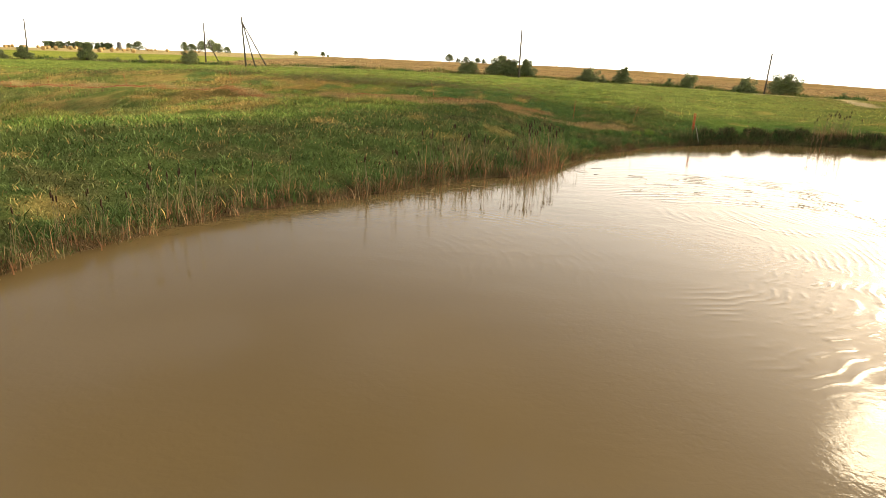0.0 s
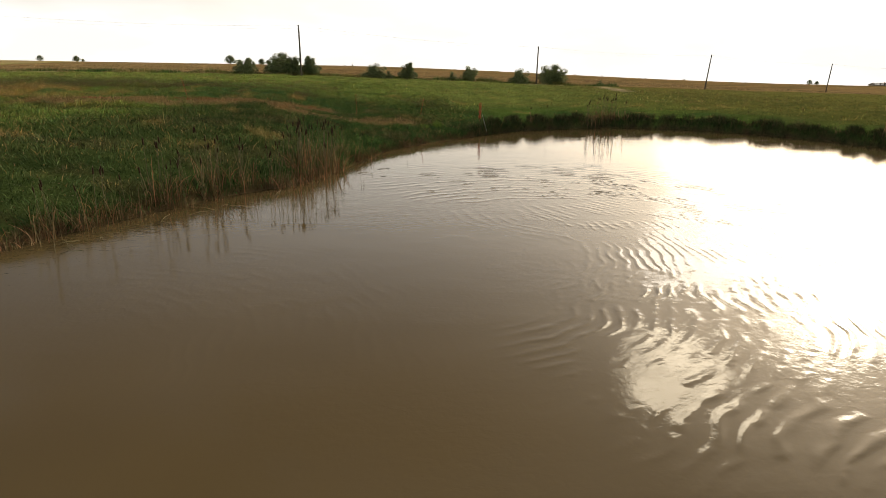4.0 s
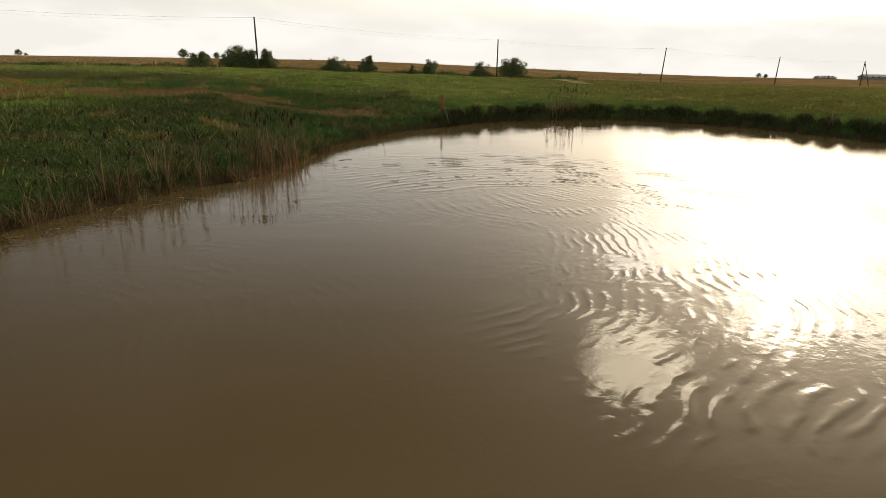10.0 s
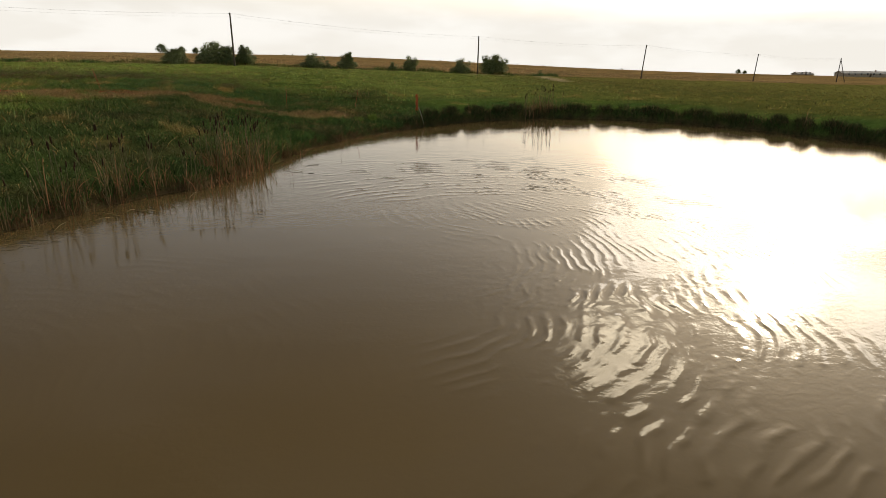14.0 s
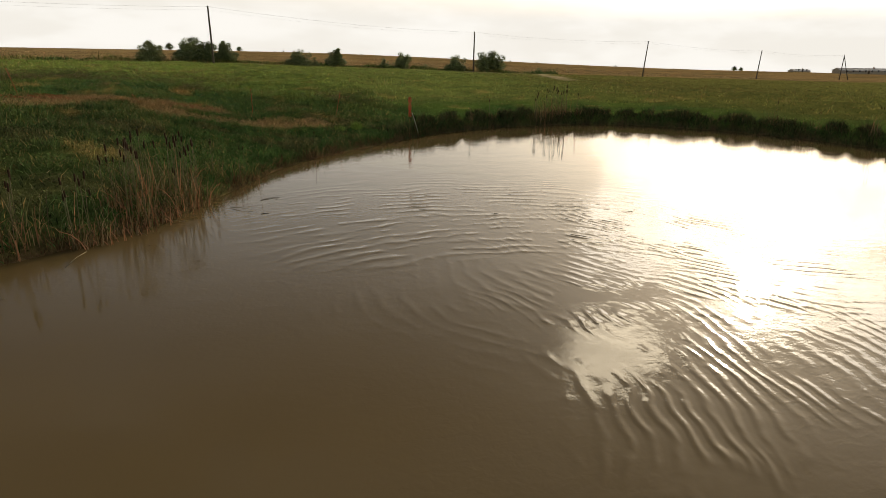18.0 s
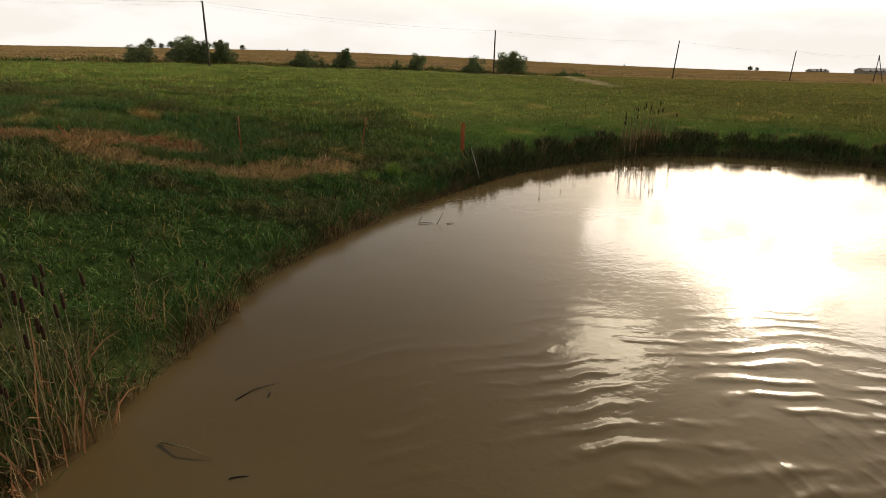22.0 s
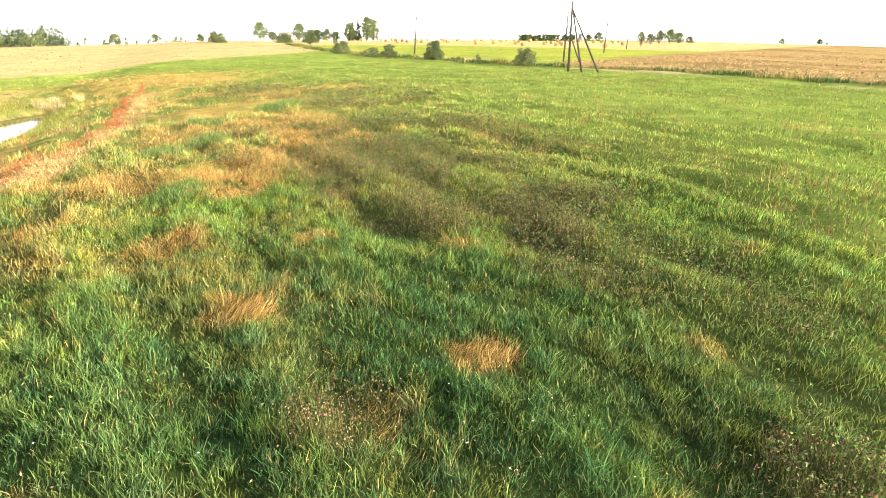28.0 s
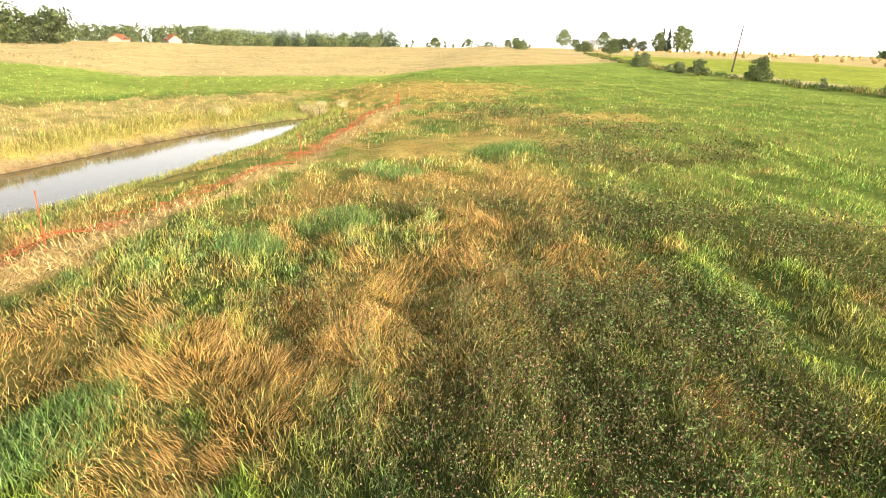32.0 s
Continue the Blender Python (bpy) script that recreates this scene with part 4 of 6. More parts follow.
def build_banks():
    rng = np.random.default_rng(12)

    def near_end(x, y):
        return np.hypot(x - 8, y - 40)

    # low herbs and grass on the near slope of the pond
    def chance(x, y):
        d = outside(x, y, POND)
        return ((d > 0.02) & (d < 15)) * np.where(near_end(x, y) < 11, 1.0, 0.36) * (x < 22)

    x, y = sown(rng, (-18, 21, 6, 47), 330, lambda x, y: chance(x, y) * (0.35 + 0.65 * smooth(0.25, 0.6, tuft(x, y))))
    keep = heart(x, y) > 0
    d = outside(x, y, POND)
    dry, weed, cut = zones(x, y)
    keep &= rng.uniform(0, 1, len(x)) > cut * 0.8
    x, y, d, dry = x[keep], y[keep], d[keep], dry[keep]
    # clump tops lighter and gaps darker: light and shade painted into the tone
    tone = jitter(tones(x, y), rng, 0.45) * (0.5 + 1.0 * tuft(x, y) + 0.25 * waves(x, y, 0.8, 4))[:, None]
    soil = d < 0.6
    tone[soil] = jitter(np.broadcast_to(LUSH * 0.9, (soil.sum(), 3)), rng)
    straw = rng.uniform(0, 1, len(x)) < 0.07 + 0.5 * dry + 0.12 * (waves(x, y, 1.5, 5) > 0.5)
    tone[straw] = jitter(np.broadcast_to(GOLD * 0.7, (straw.sum(), 3)), rng)
    lump = 0.5 + 0.5 * waves(x, y, 1.3, 4)
    tall = (0.03 + 0.12 * lump + 0.26 * smooth(0.35, 0.9, tuft(x, y)) + 0.14 * (d < 1.0)) * rng.uniform(0.6, 1.3, len(x))
    wide = rng.uniform(0.008, 0.024, len(x)) * np.where(near_end(x, y) < 11, 0.85, 1.7)
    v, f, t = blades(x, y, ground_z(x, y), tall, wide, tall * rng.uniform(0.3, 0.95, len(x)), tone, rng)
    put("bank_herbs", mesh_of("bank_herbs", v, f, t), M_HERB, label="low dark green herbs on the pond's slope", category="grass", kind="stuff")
    # broad-leaved herbs: loose rosettes of single leaves
    x, y = sown(rng, (-14, 21, 12, 47), 300, lambda x, y: chance(x, y) * smooth(0.3, 0.65, tuft(x, y)) * smooth(-0.9, 0.3, waves(x, y, 1.1, 5)))
    dry, weed, cut = zones(x, y)
    keep = rng.uniform(0, 1, len(x)) > cut
    x, y = x[keep], y[keep]
    lump = 0.5 + 0.5 * waves(x, y, 1.3, 4)
    at = np.stack([x, y, ground_z(x, y) + (0.02 + rng.uniform(0, 1, len(x)) * (0.04 + 0.12 * lump + 0.18 * tuft(x, y)))], -1)
    n = len(x)
    a = rng.normal(size=(n, 3)) * (1, 1, 0.45)
    a /= np.linalg.norm(a, axis=1, keepdims=True)
    b = np.cross(a, rng.normal(size=(n, 3)) * (0.4, 0.4, 1.0))
    b /= np.linalg.norm(b, axis=1, keepdims=True)
    s = rng.uniform(0.018, 0.046, n)[:, None]
    v = np.stack([at - a * s, at + b * s * 0.5, at + a * s, at - b * s * 0.5], 1).reshape(-1, 3)
    brown = rng.uniform(0, 1, n) < 0.12
    tl = jitter(tones(x, y), rng, 0.6) * 1.15
    tl[brown] = jitter(np.broadcast_to(WEED, (brown.sum(), 3)), rng, 0.4)
    put("bank_leaves", mesh_of("bank_leaves", v, (4 * np.arange(n)[:, None] + np.arange(4)), np.repeat(tl, 4, 0)), M_HERB, label="broad-leaved low herbs on the pond's slope", category="herbs", kind="stuff")
    # pale dead stalks, lying loose on the slope and over the near shore
    x, y = sown(rng, (-8, 20, 20, 46), 5.0, lambda x, y: chance(x, y) * smooth(-0.2, 0.8, waves(x, y, 1.7, 4)))
    n = len(x)
    long = rng.uniform(0.2, 0.75, n)
    v, f, t = blades(x, y, ground_z(x, y) + 0.1, long, rng.uniform(0.008, 0.014, n), long * 1.05, jitter(np.broadcast_to(np.array((0.5, 0.4, 0.22)), (n, 3)), rng, 0.4), rng, 0.9)
    put("dead_stalks", mesh_of("dead_stalks", v, f, t), M_SEDGE, label="loose pale dead stalks strewn on the slope", category="stalks", kind="stuff")
    # brown roots and dead grass that hang over the near shore
    x, y = sown(rng, (-13, 22, 4, 45), 420, lambda x, y: (outside(x, y, POND) > -0.1) * (outside(x, y, POND) < 0.3) * smooth(-0.6, 0.4, waves(x, y, 0.9, 3)))
    n = len(x)
    long = rng.uniform(0.12, 0.5, n)
    mixb = rng.uniform(0, 1, (n, 1))
    v, f, t = blades(x, y, np.maximum(ground_z(x, y), -0.02) + 0.03, long, rng.uniform(0.008, 0.02, n), long * rng.uniform(0.3, 1.0, n), jitter(np.array((0.07, 0.042, 0.024)) * (1 - mixb) + np.array((0.25, 0.15, 0.075)) * mixb, rng, 0.4), rng, 0.9)
    put("shore_roots", mesh_of("shore_roots", v, f, t), M_SEDGE, label="brown roots and dead grass along the water's edge", category="roots", kind="stuff")
    # dark sedge in rounded clumps that hang over the far and right shores
    def hump(x, y):
        return np.clip(0.5 + 0.55 * waves(x, y, 1.3, 2) + 0.3 * waves(x, y, 0.6, 5), 0, 1.3)

    def shore(x, y):
        d = outside(x, y, POND)
        return ((d > -0.25) & (d < 0.7 + 0.9 * hump(x, y))) * smooth(15, 19, x) * (y > 10) * (0.65 + 0.35 * smooth(0.1, 0.6, hump(x, y)))

    x, y = sown(rng, (15, 50, 8, 50), 300, shore)
    d = outside(x, y, POND)
    tall = (0.3 + 0.42 * hump(x, y) * smooth(-0.4, 0.5, d) * (1 - 0.6 * smooth(0.7, 1.8, d))) * rng.uniform(0.6, 1.15, len(x))
    mixb = rng.uniform(0, 1, (len(x), 1))
    v, f, t = blades(x, y, np.maximum(ground_z(x, y), 0), tall, rng.uniform(0.016, 0.04, len(x)), tall * rng.uniform(0.2, 0.95, len(x)), jitter(LUSH * 0.5 * mixb + np.array((0.13, 0.095, 0.05)) * (1 - mixb), rng, 0.5), rng)
    put("shore_sedge", mesh_of("shore_sedge", v, f, t), M_SEDGE, label="dark clumps of sedge overhanging the far shore", category="grass", kind="stuff")
    # pale tall grass round the second pond
    def second(x, y):
        d = outside(x, y, POND_TWO)
        return np.where(beyond_pond(x, y) > 0, (d > 0.7) * (d < 4.0) * smooth(-30, -40, x), (d > 0.1) * (d < 3.2)) * (0.55 + 0.45 * waves(x, y, 2.5, 3)) * (y > 34)

    x, y = sown(rng, (-76, -18, 32, 72), 90, second)
    d = outside(x, y, POND_TWO)
    far_side = beyond_pond(x, y) > 0
    keep = d > 0
    x, y, far_side = x[keep], y[keep], far_side[keep]
    tall = rng.uniform(0.3, 0.75, len(x)) * np.where(far_side, 1.2, 0.8)
    mixb = rng.uniform(0, 1, (len(x), 1)) * np.where(far_side, 0.9, 0.45)[:, None]
    v, f, t = blades(x, y, ground_z(x, y), tall, rng.uniform(0.02, 0.04, len(x)), tall * rng.uniform(0.1, 0.6, len(x)), jitter(MOWN * 0.8 * (1 - mixb) + GOLD * 0.8 * mixb, rng, 0.35), rng)
    put("pondside_grass", mesh_of("pondside_grass", v, f, t), M_GRASS, label="yellow-green tall grass beside the second pond", category="grass", kind="stuff")
    # rank weeds in the ditch along the road
    def verge(x, y):
        r = along(x, y, VERGE)
        return (r < 1.8 + 0.8 * waves(x, y, 5.0)) * (0.55 + 0.45 * waves(x, y, 3.0, 2))

    x, y = sown(rng, (-190, 90, 118, 176), 26, verge)
    tall = (0.35 + 0.5 * (0.5 + 0.5 * waves(x, y, 4.0, 5))) * rng.uniform(0.6, 1.4, len(x))
    mixb = rng.uniform(0, 1, (len(x), 1)) * np.clip(0.5 + 0.5 * waves(x, y, 6.0, 3), 0, 1)[:, None]
    v, f, t = blades(x, y, ground_z(x, y), tall, rng.uniform(0.07, 0.14, len(x)), tall * rng.uniform(0.1, 0.7, len(x)), jitter(LUSH * 0.85 * (1 - mixb) + (0.6 * GOLD + 0.4 * WEED) * mixb, rng, 0.4), rng)
    put("verge_weeds", mesh_of("verge_weeds", v, f, t), M_GRASS, label="rank dark weeds in the ditch beside the track", category="weeds", kind="stuff")
    # standing stubble and lodged corn on the fields
    def crop(x, y):
        return (y > 134.5) * (x > -58) * (0.5 + 0.5 * np.sin((y - 140) / 5.5 + waves(x, y, 30.0)) > 0.45) * np.clip(170 / y, 0, 1) ** 2

    x, y = sown(rng, (-60, 190, 134, 300), 2.0, crop)
    tall = rng.uniform(0.2, 0.5, len(x))
    mixb = rng.uniform(0, 1, (len(x), 1))
    v, f, t = blades(x, y, ground_z(x, y), tall, rng.uniform(0.1, 0.28, len(x)), tall * rng.uniform(0.3, 0.9, len(x)), jitter(PLOUGH * mixb + STUBBLE * 0.85 * (1 - mixb), rng, 0.3), rng)
    put("ripe_corn", mesh_of("ripe_corn", v, f, t), M_GRASS, label="orange-brown ripe corn standing in rows", category="crop", kind="stuff")
    x, y = sown(rng, (-330, -95, -20, 190), 0.55, lambda x, y: (((-x - 100) - 0.3 * (y - 35)) > 4) * (0.15 + 0.85 * (waves(x, y, 9.0) > 0.6)) * (y < 139 - 0.25 * (x + 40)))
    tall = rng.uniform(0.2, 0.5, len(x))
    v, f, t = blades(x, y, ground_z(x, y), tall, rng.uniform(0.1, 0.3, len(x)), tall * rng.uniform(0.3, 0.9, len(x)), jitter(np.broadcast_to(STUBBLE * 0.75, (len(x), 3)), rng, 0.35), rng)
    put("stubble", mesh_of("stubble", v, f, t), M_GRASS, label="pale golden stubble with darker tufts", category="crop", kind="stuff")


VERGE = [(-178, 160), (-117, 139), (-92, 133), (-77, 131), (-56, 130.5), (-46, 131), (-38, 132.5), (0, 131), (30, 131), (52, 131.5), (74, 132), (84, 124)]
build_meadow()
build_banks()

# ---- reeds ----


def ribbons(pieces, cross=None):
    """One mesh of thin bent strips from (points, widths, tone) lists."""
    vs, fs, ts, base = [], [], [], 0
    for pts, widths, tone in pieces:
        pts = np.array(pts)
        way = pts[-1] - pts[0]
        side = np.cross(way, (0, 0, 1.0))
        side = side / (np.linalg.norm(side) + 1e-6) if np.linalg.norm(side) > 1e-4 else np.array((1.0, 0, 0))
        turn = random.uniform(0, 3.1416)
        side = side * math.cos(turn) + np.cross(way / np.linalg.norm(way), side) * math.sin(turn)
        w = np.array(widths)[:, None] / 2
        vs.append(np.stack([pts - side * w, pts + side * w], 1).reshape(-1, 3))
        n = len(pts)
        fs.append(np.array([(2 * k, 2 * k + 1, 2 * k + 3, 2 * k + 2) for k in range(n - 1)]) + base)
        tone = np.array(tone)
        ts.append(np.repeat(tone if tone.ndim == 2 else np.tile(tone, (n, 1)), 2, 0))
        base += 2 * n
    return np.concatenate(vs), np.concatenate(fs), np.concatenate(ts)


REED_GREEN, REED_TAN, REED_RED = np.array((0.11, 0.14, 0.05)), np.array((0.36, 0.26, 0.14)), np.array((0.32, 0.165, 0.085))


def reed_clump(seed, tall, leaves, stalks, spread_m, dry):
    """A cattail clump: strap leaves that turn tan towards the root, and stalks with brown heads."""
    random.seed(seed)
    ob = thing("cattail_clump", "", "cattails")
    pieces = []
    for _ in range(leaves):
        a, r = random.uniform(0, 6.283), spread_m * math.sqrt(random.random())
        x0, y0 = r * math.cos(a), r * math.sin(a)
        h, lean, b = tall * random.uniform(0.4, 1.0), random.uniform(0.03, 0.55), random.uniform(0, 6.283)
        fold = random.random() < 0.38
        pts = []
        for k in range(5):
            s = k / 4
            z = h * (s - (0.38 * lean * s**3)) if not fold else h * min(s, 0.62 + 0.25 * (0.62 - s))
            reach = lean * h * (s**2 if not fold else (0.3 * s + max(0, s - 0.6) * 1.2))
            pts.append((x0 + reach * math.cos(b), y0 + reach * math.sin(b), z - 0.25))
        dead = random.random() < dry
        low = REED_TAN * random.uniform(0.7, 1.1) if random.random() < 0.45 else REED_RED * random.uniform(0.8, 1.3)
        top = low * 1.05 if dead else REED_GREEN * random.uniform(0.7, 1.3)
        tone = [low + (top - low) * min(1, max(0, (k / 4 - 0.15) * 1.8)) for k in range(5)]
        w = random.uniform(0.01, 0.022)
        pieces.append((pts, [w, w * 1.1, w, w * 0.75, w * 0.15], tone))
    v, f, t = ribbons(pieces)
    put("leaves", mesh_of("reed_leaves", v, f, t), M_REED, ob, "strap leaves, green above and tan below")
    for _ in range(stalks):
        a, r = random.uniform(0, 6.283), spread_m * math.sqrt(random.random()) * 0.8
        x0, y0, h = r * math.cos(a), r * math.sin(a), tall * random.uniform(0.85, 1.08)
        tx, ty = x0 + random.uniform(-0.15, 0.15), y0 + random.uniform(-0.15, 0.15)
        stalk = part("stalk", tube([(x0, y0, -0.25), ((x0 + tx) / 2, (y0 + ty) / 2, h * 0.5), (tx, ty, h)], [0.008, 0.007, 0.004], 5), M_STALK, ob)
        d = Vector((tx - x0, ty - y0, h)).normalized()
        p = Vector((tx, ty, h))
        part("seed_head", tube([p - 0.24 * d, p - 0.22 * d, p - 0.08 * d, p - 0.06 * d], [0.008, 0.021, 0.021, 0.007], 6), M_CATTAIL, stalk, "dark brown velvety seed head")
    return ob


M_STALK = speckled("reed_stalk", (0.13, 0.12, 0.055), (0.27, 0.22, 0.11), 9.0, 0.7)
M_CATTAIL = speckled("cattail_velvet", (0.03, 0.017, 0.01), (0.075, 0.042, 0.022), 25.0, 0.95)


def build_reeds():
    kinds = [reed_clump(31, 1.6, 30, 2, 0.42, 0.4), reed_clump(32, 1.3, 26, 1, 0.34, 0.6), reed_clump(33, 1.75, 34, 4, 0.45, 0.35),
             reed_clump(34, 1.0, 30, 0, 0.36, 0.85), reed_clump(35, 1.7, 28, 2, 0.4, 0.5)]
    labels = ["tall green cattails with brown heads at the shore", "thin half-dry cattails at the water's edge", "dense tall cattails with many dark heads at the shore",
              "short tan dead reeds at the water's edge", "tall mixed green and tan cattails with dark heads"]
    for k, l in zip(kinds, labels):
        tagged(k, l, "cattails", "cattails along the shore")
    used = [False] * len(kinds)
    rng = random.Random(5)

    def stand(n, x, y, size):
        m = pose(x, y, max(z_at(x, y), -0.06), 0, 0, rng.uniform(0, 360))
        if used[n]:
            copy_thing(kinds[n], m).scale = (size,) * 3
        else:
            used[n] = True
            kinds[n].matrix_basis = m
            kinds[n].scale = (size,) * 3

    shore = [(-10.3, 10.5), (-9.4, 13.0), (-8.4, 15.2), (-7.0, 17.6), (-5.0, 19.6), (-3.0, 21.4), (-1.0, 23.5), (1.0, 25.4), (3.0, 26.8), (4.4, 28.0), (5.8, 29.9), (7.1, 31.8)]
    for (ax, ay), (bx, by) in zip(shore[:-1], shore[1:]):
        n = 8
        for k in range(n):
            if rng.random() < (0.12 if ay < 21.5 else 0.2):
                continue
            s = (k + rng.random()) / n
            x, y = ax + s * (bx - ax), ay + s * (by - ay)
            push = rng.uniform(-0.15, 1.0 if ay > 22 else 0.6)
            x, y = x - 0.76 * push, y + 0.65 * push
            kind = rng.choice([0, 2, 2, 4, 1]) if ay > 22 else rng.choice([1, 1, 3, 0, 4, 3])
            stand(kind, x, y, rng.uniform(0.85, 1.15) * (1.0 if ay > 22 else 0.92))
    for x, y, n, size in ((7.4, 32.6, 4, 0.75), (8.0, 33.4, 1, 0.7), (6.6, 32.4, 0, 0.8), (11.2, 37.4, 3, 0.95), (11.5, 37.6, 1, 0.8), (12.2, 38.3, 3, 0.6), (17.6, 42.2, 3, 0.7)):
        stand(n, x, y, size)
    for _ in range(16):
        s = rng.random()
        stand(3, 3.2 + 2.3 * s + rng.uniform(-0.35, 0.3), 26.7 + 2.6 * s + rng.uniform(-0.3, 0.25), rng.uniform(0.85, 1.25))
    for x, y in ((28.0, 45.6), (28.6, 45.7), (29.1, 46.2), (29.6, 45.9), (30.4, 46.1), (31.2, 46.0), (30.0, 46.6), (31.0, 46.8), (32.0, 45.8)):
        stand(rng.choice([0, 2, 4, 0]), x, y, rng.uniform(0.85, 1.1))
    for _ in range(8):
        stand(rng.choice([1, 3, 3]), rng.uniform(27.6, 32.2), rng.uniform(45.7, 46.7), rng.uniform(1.15, 1.5))
    for x, y in ((23, 45.0), (25, 45.6), (34, 45.2), (36.5, 43.2), (38.6, 40), (40.2, 36.6), (40.7, 34), (41, 31), (41.2, 28.6), (41.5, 26)):
        stand(rng.choice([1, 3, 4]), x, y, rng.uniform(0.7, 1.0))


build_reeds()

# ---- poles and wires ----


def utility_pole(x, y, tall, lean=(0.0, 0.0), arms=0, struts=(), turn=0.0, label="", dig=0.2):
    """A wooden pole, with crossarms and porcelain insulators, and slanting struts from the given feet."""
    z = z_at(x, y)
    ob = thing("utility_pole", label, "utility pole", "poles of the power line", at=pose(x, y, z))
    top = Vector((lean[0], lean[1], tall))
    part("pole", tube([(0, 0, -dig), top * 0.33, top * 0.66, top], [0.17, 0.155, 0.14, 0.115], 10), M_WOOD, ob)
    for n, (fx, fy, share) in enumerate(struts):
        foot = Vector((fx, fy, z_at(x + fx, y + fy) - z - dig))
        head = top * share
        part("strut", tube([foot, foot.lerp(head, 0.5), head], [0.135, 0.125, 0.105], 9), M_WOOD, ob)
        part("binding", tube([head * 0.985, head * 1.0], [0.21, 0.21], 10), M_STEEL, ob)
    c, s = math.cos(radians(turn)), math.sin(radians(turn))
    tips = []
    for k in range(max(arms, 1)):
        hz = tall - 0.25 - 0.42 * k
        mid = top * (hz / tall)
        reach = 0.42 if arms else 0.2
        if arms:
            arm = part("crossarm", tube([mid + Vector((-reach * c, -reach * s, 0)), mid + Vector((reach * c, reach * s, 0))], 0.035, 6), M_WOOD, ob)
        for side in (-1, 1):
            if not arms and side > 0:
                continue
            foot = mid + Vector((side * reach * c, side * reach * s, 0))
            hook = part("hook", tube([mid if not arms else foot, foot + Vector((0, 0, 0.12))], 0.012, 5), M_STEEL, ob)
            part("insulator", tube([foot + Vector((0, 0, 0.10)), foot + Vector((0, 0, 0.13)), foot + Vector((0, 0, 0.19)), foot + Vector((0, 0, 0.22))], [0.045, 0.06, 0.035, 0.03], 8), M_PORCELAIN, hook)
            tips.append(Vector((x, y, z)) + foot + Vector((0, 0, 0.2)))
    head = Vector((x, y, z)) + top
    return ob, head


LINE = [
    utility_pole(-290, 232, 9.0, label="far grey wooden power pole in a field"),
    utility_pole(-196, 191, 9.0, label="far grey wooden power pole in a field"),
    utility_pole(-102, 148, 8.6, (0.25, 0.3), label="slightly leaning grey wooden pole beside the track"),
    utility_pole(-39.8, 120, 9.2, (-0.35, 0.0), 3, ((1.6, 1.0, 0.93), (3.6, 2.3, 0.9)), 60, "wooden power pole with crossarms and two slanting struts"),
    utility_pole(13.3, 114.4, 8.7, (-0.05, 0.0), label="upright weathered wooden power pole in the meadow"),
    utility_pole(66.6, 127.6, 8.0, (0.05, 0.0), label="upright weathered wooden power pole beside shrubs"),
    utility_pole(118.6, 132.4, 8.8, (0.55, -0.2), label="leaning weathered wooden power pole in the meadow"),
    utility_pole(170, 139, 8.4, (0.35, -0.1), label="leaning weathered wooden power pole in the meadow"),
    utility_pole(223, 147, 8.4, (0.1, 0.0), 1, ((2.6, -1.5, 0.95),), 30, "far wooden power pole with one strut"),
]
BRANCH = [LINE[3], utility_pole(-58, 146, 8.9, (0.1, 0), 3, ((2.6, 1.6, 0.72),), 50, "wooden power pole with crossarms and one strut beside the track")]
for n in range(1, 8):
    BRANCH.append(utility_pole(-58 - 18.5 * n, 146 + 46.5 * n, 8.0, (random.uniform(-0.3, 0.3), 0), label="far thin wooden pole along the field track"))


def wires(run, offsets):
    for (_, a), (_, b) in zip(run[:-1], run[1:]):
        for side, drop in offsets:
            way = (b - a)
            way.z = 0
            across = Vector((-way.y, way.x, 0)).normalized() * side
            p, q = a + across + Vector((0, 0, -drop)), b + across + Vector((0, 0, -drop))
            sag = 0.012 * (q - p).length
            pts = [p.lerp(q, k / 10) - Vector((0, 0, sag * (1 - (k / 5 - 1) ** 2))) for k in range(11)]
            me = bpy.data.meshes.new("power_line")
            bm = tube(pts, 0.006, 4, cap=False)
            bm.to_mesh(me)
            bm.free()
            put("power_line", me, M_WIRE, label="thin grey wire hanging between two poles", category="wire", group="wires of the power line")


wires(LINE, ((-0.3, 0.1), (0.3, 0.1), (0.0, 0.55)))
wires(BRANCH[:5], ((-0.3, 0.1), (0.3, 0.1)))

# ---- shrubs and trees ----


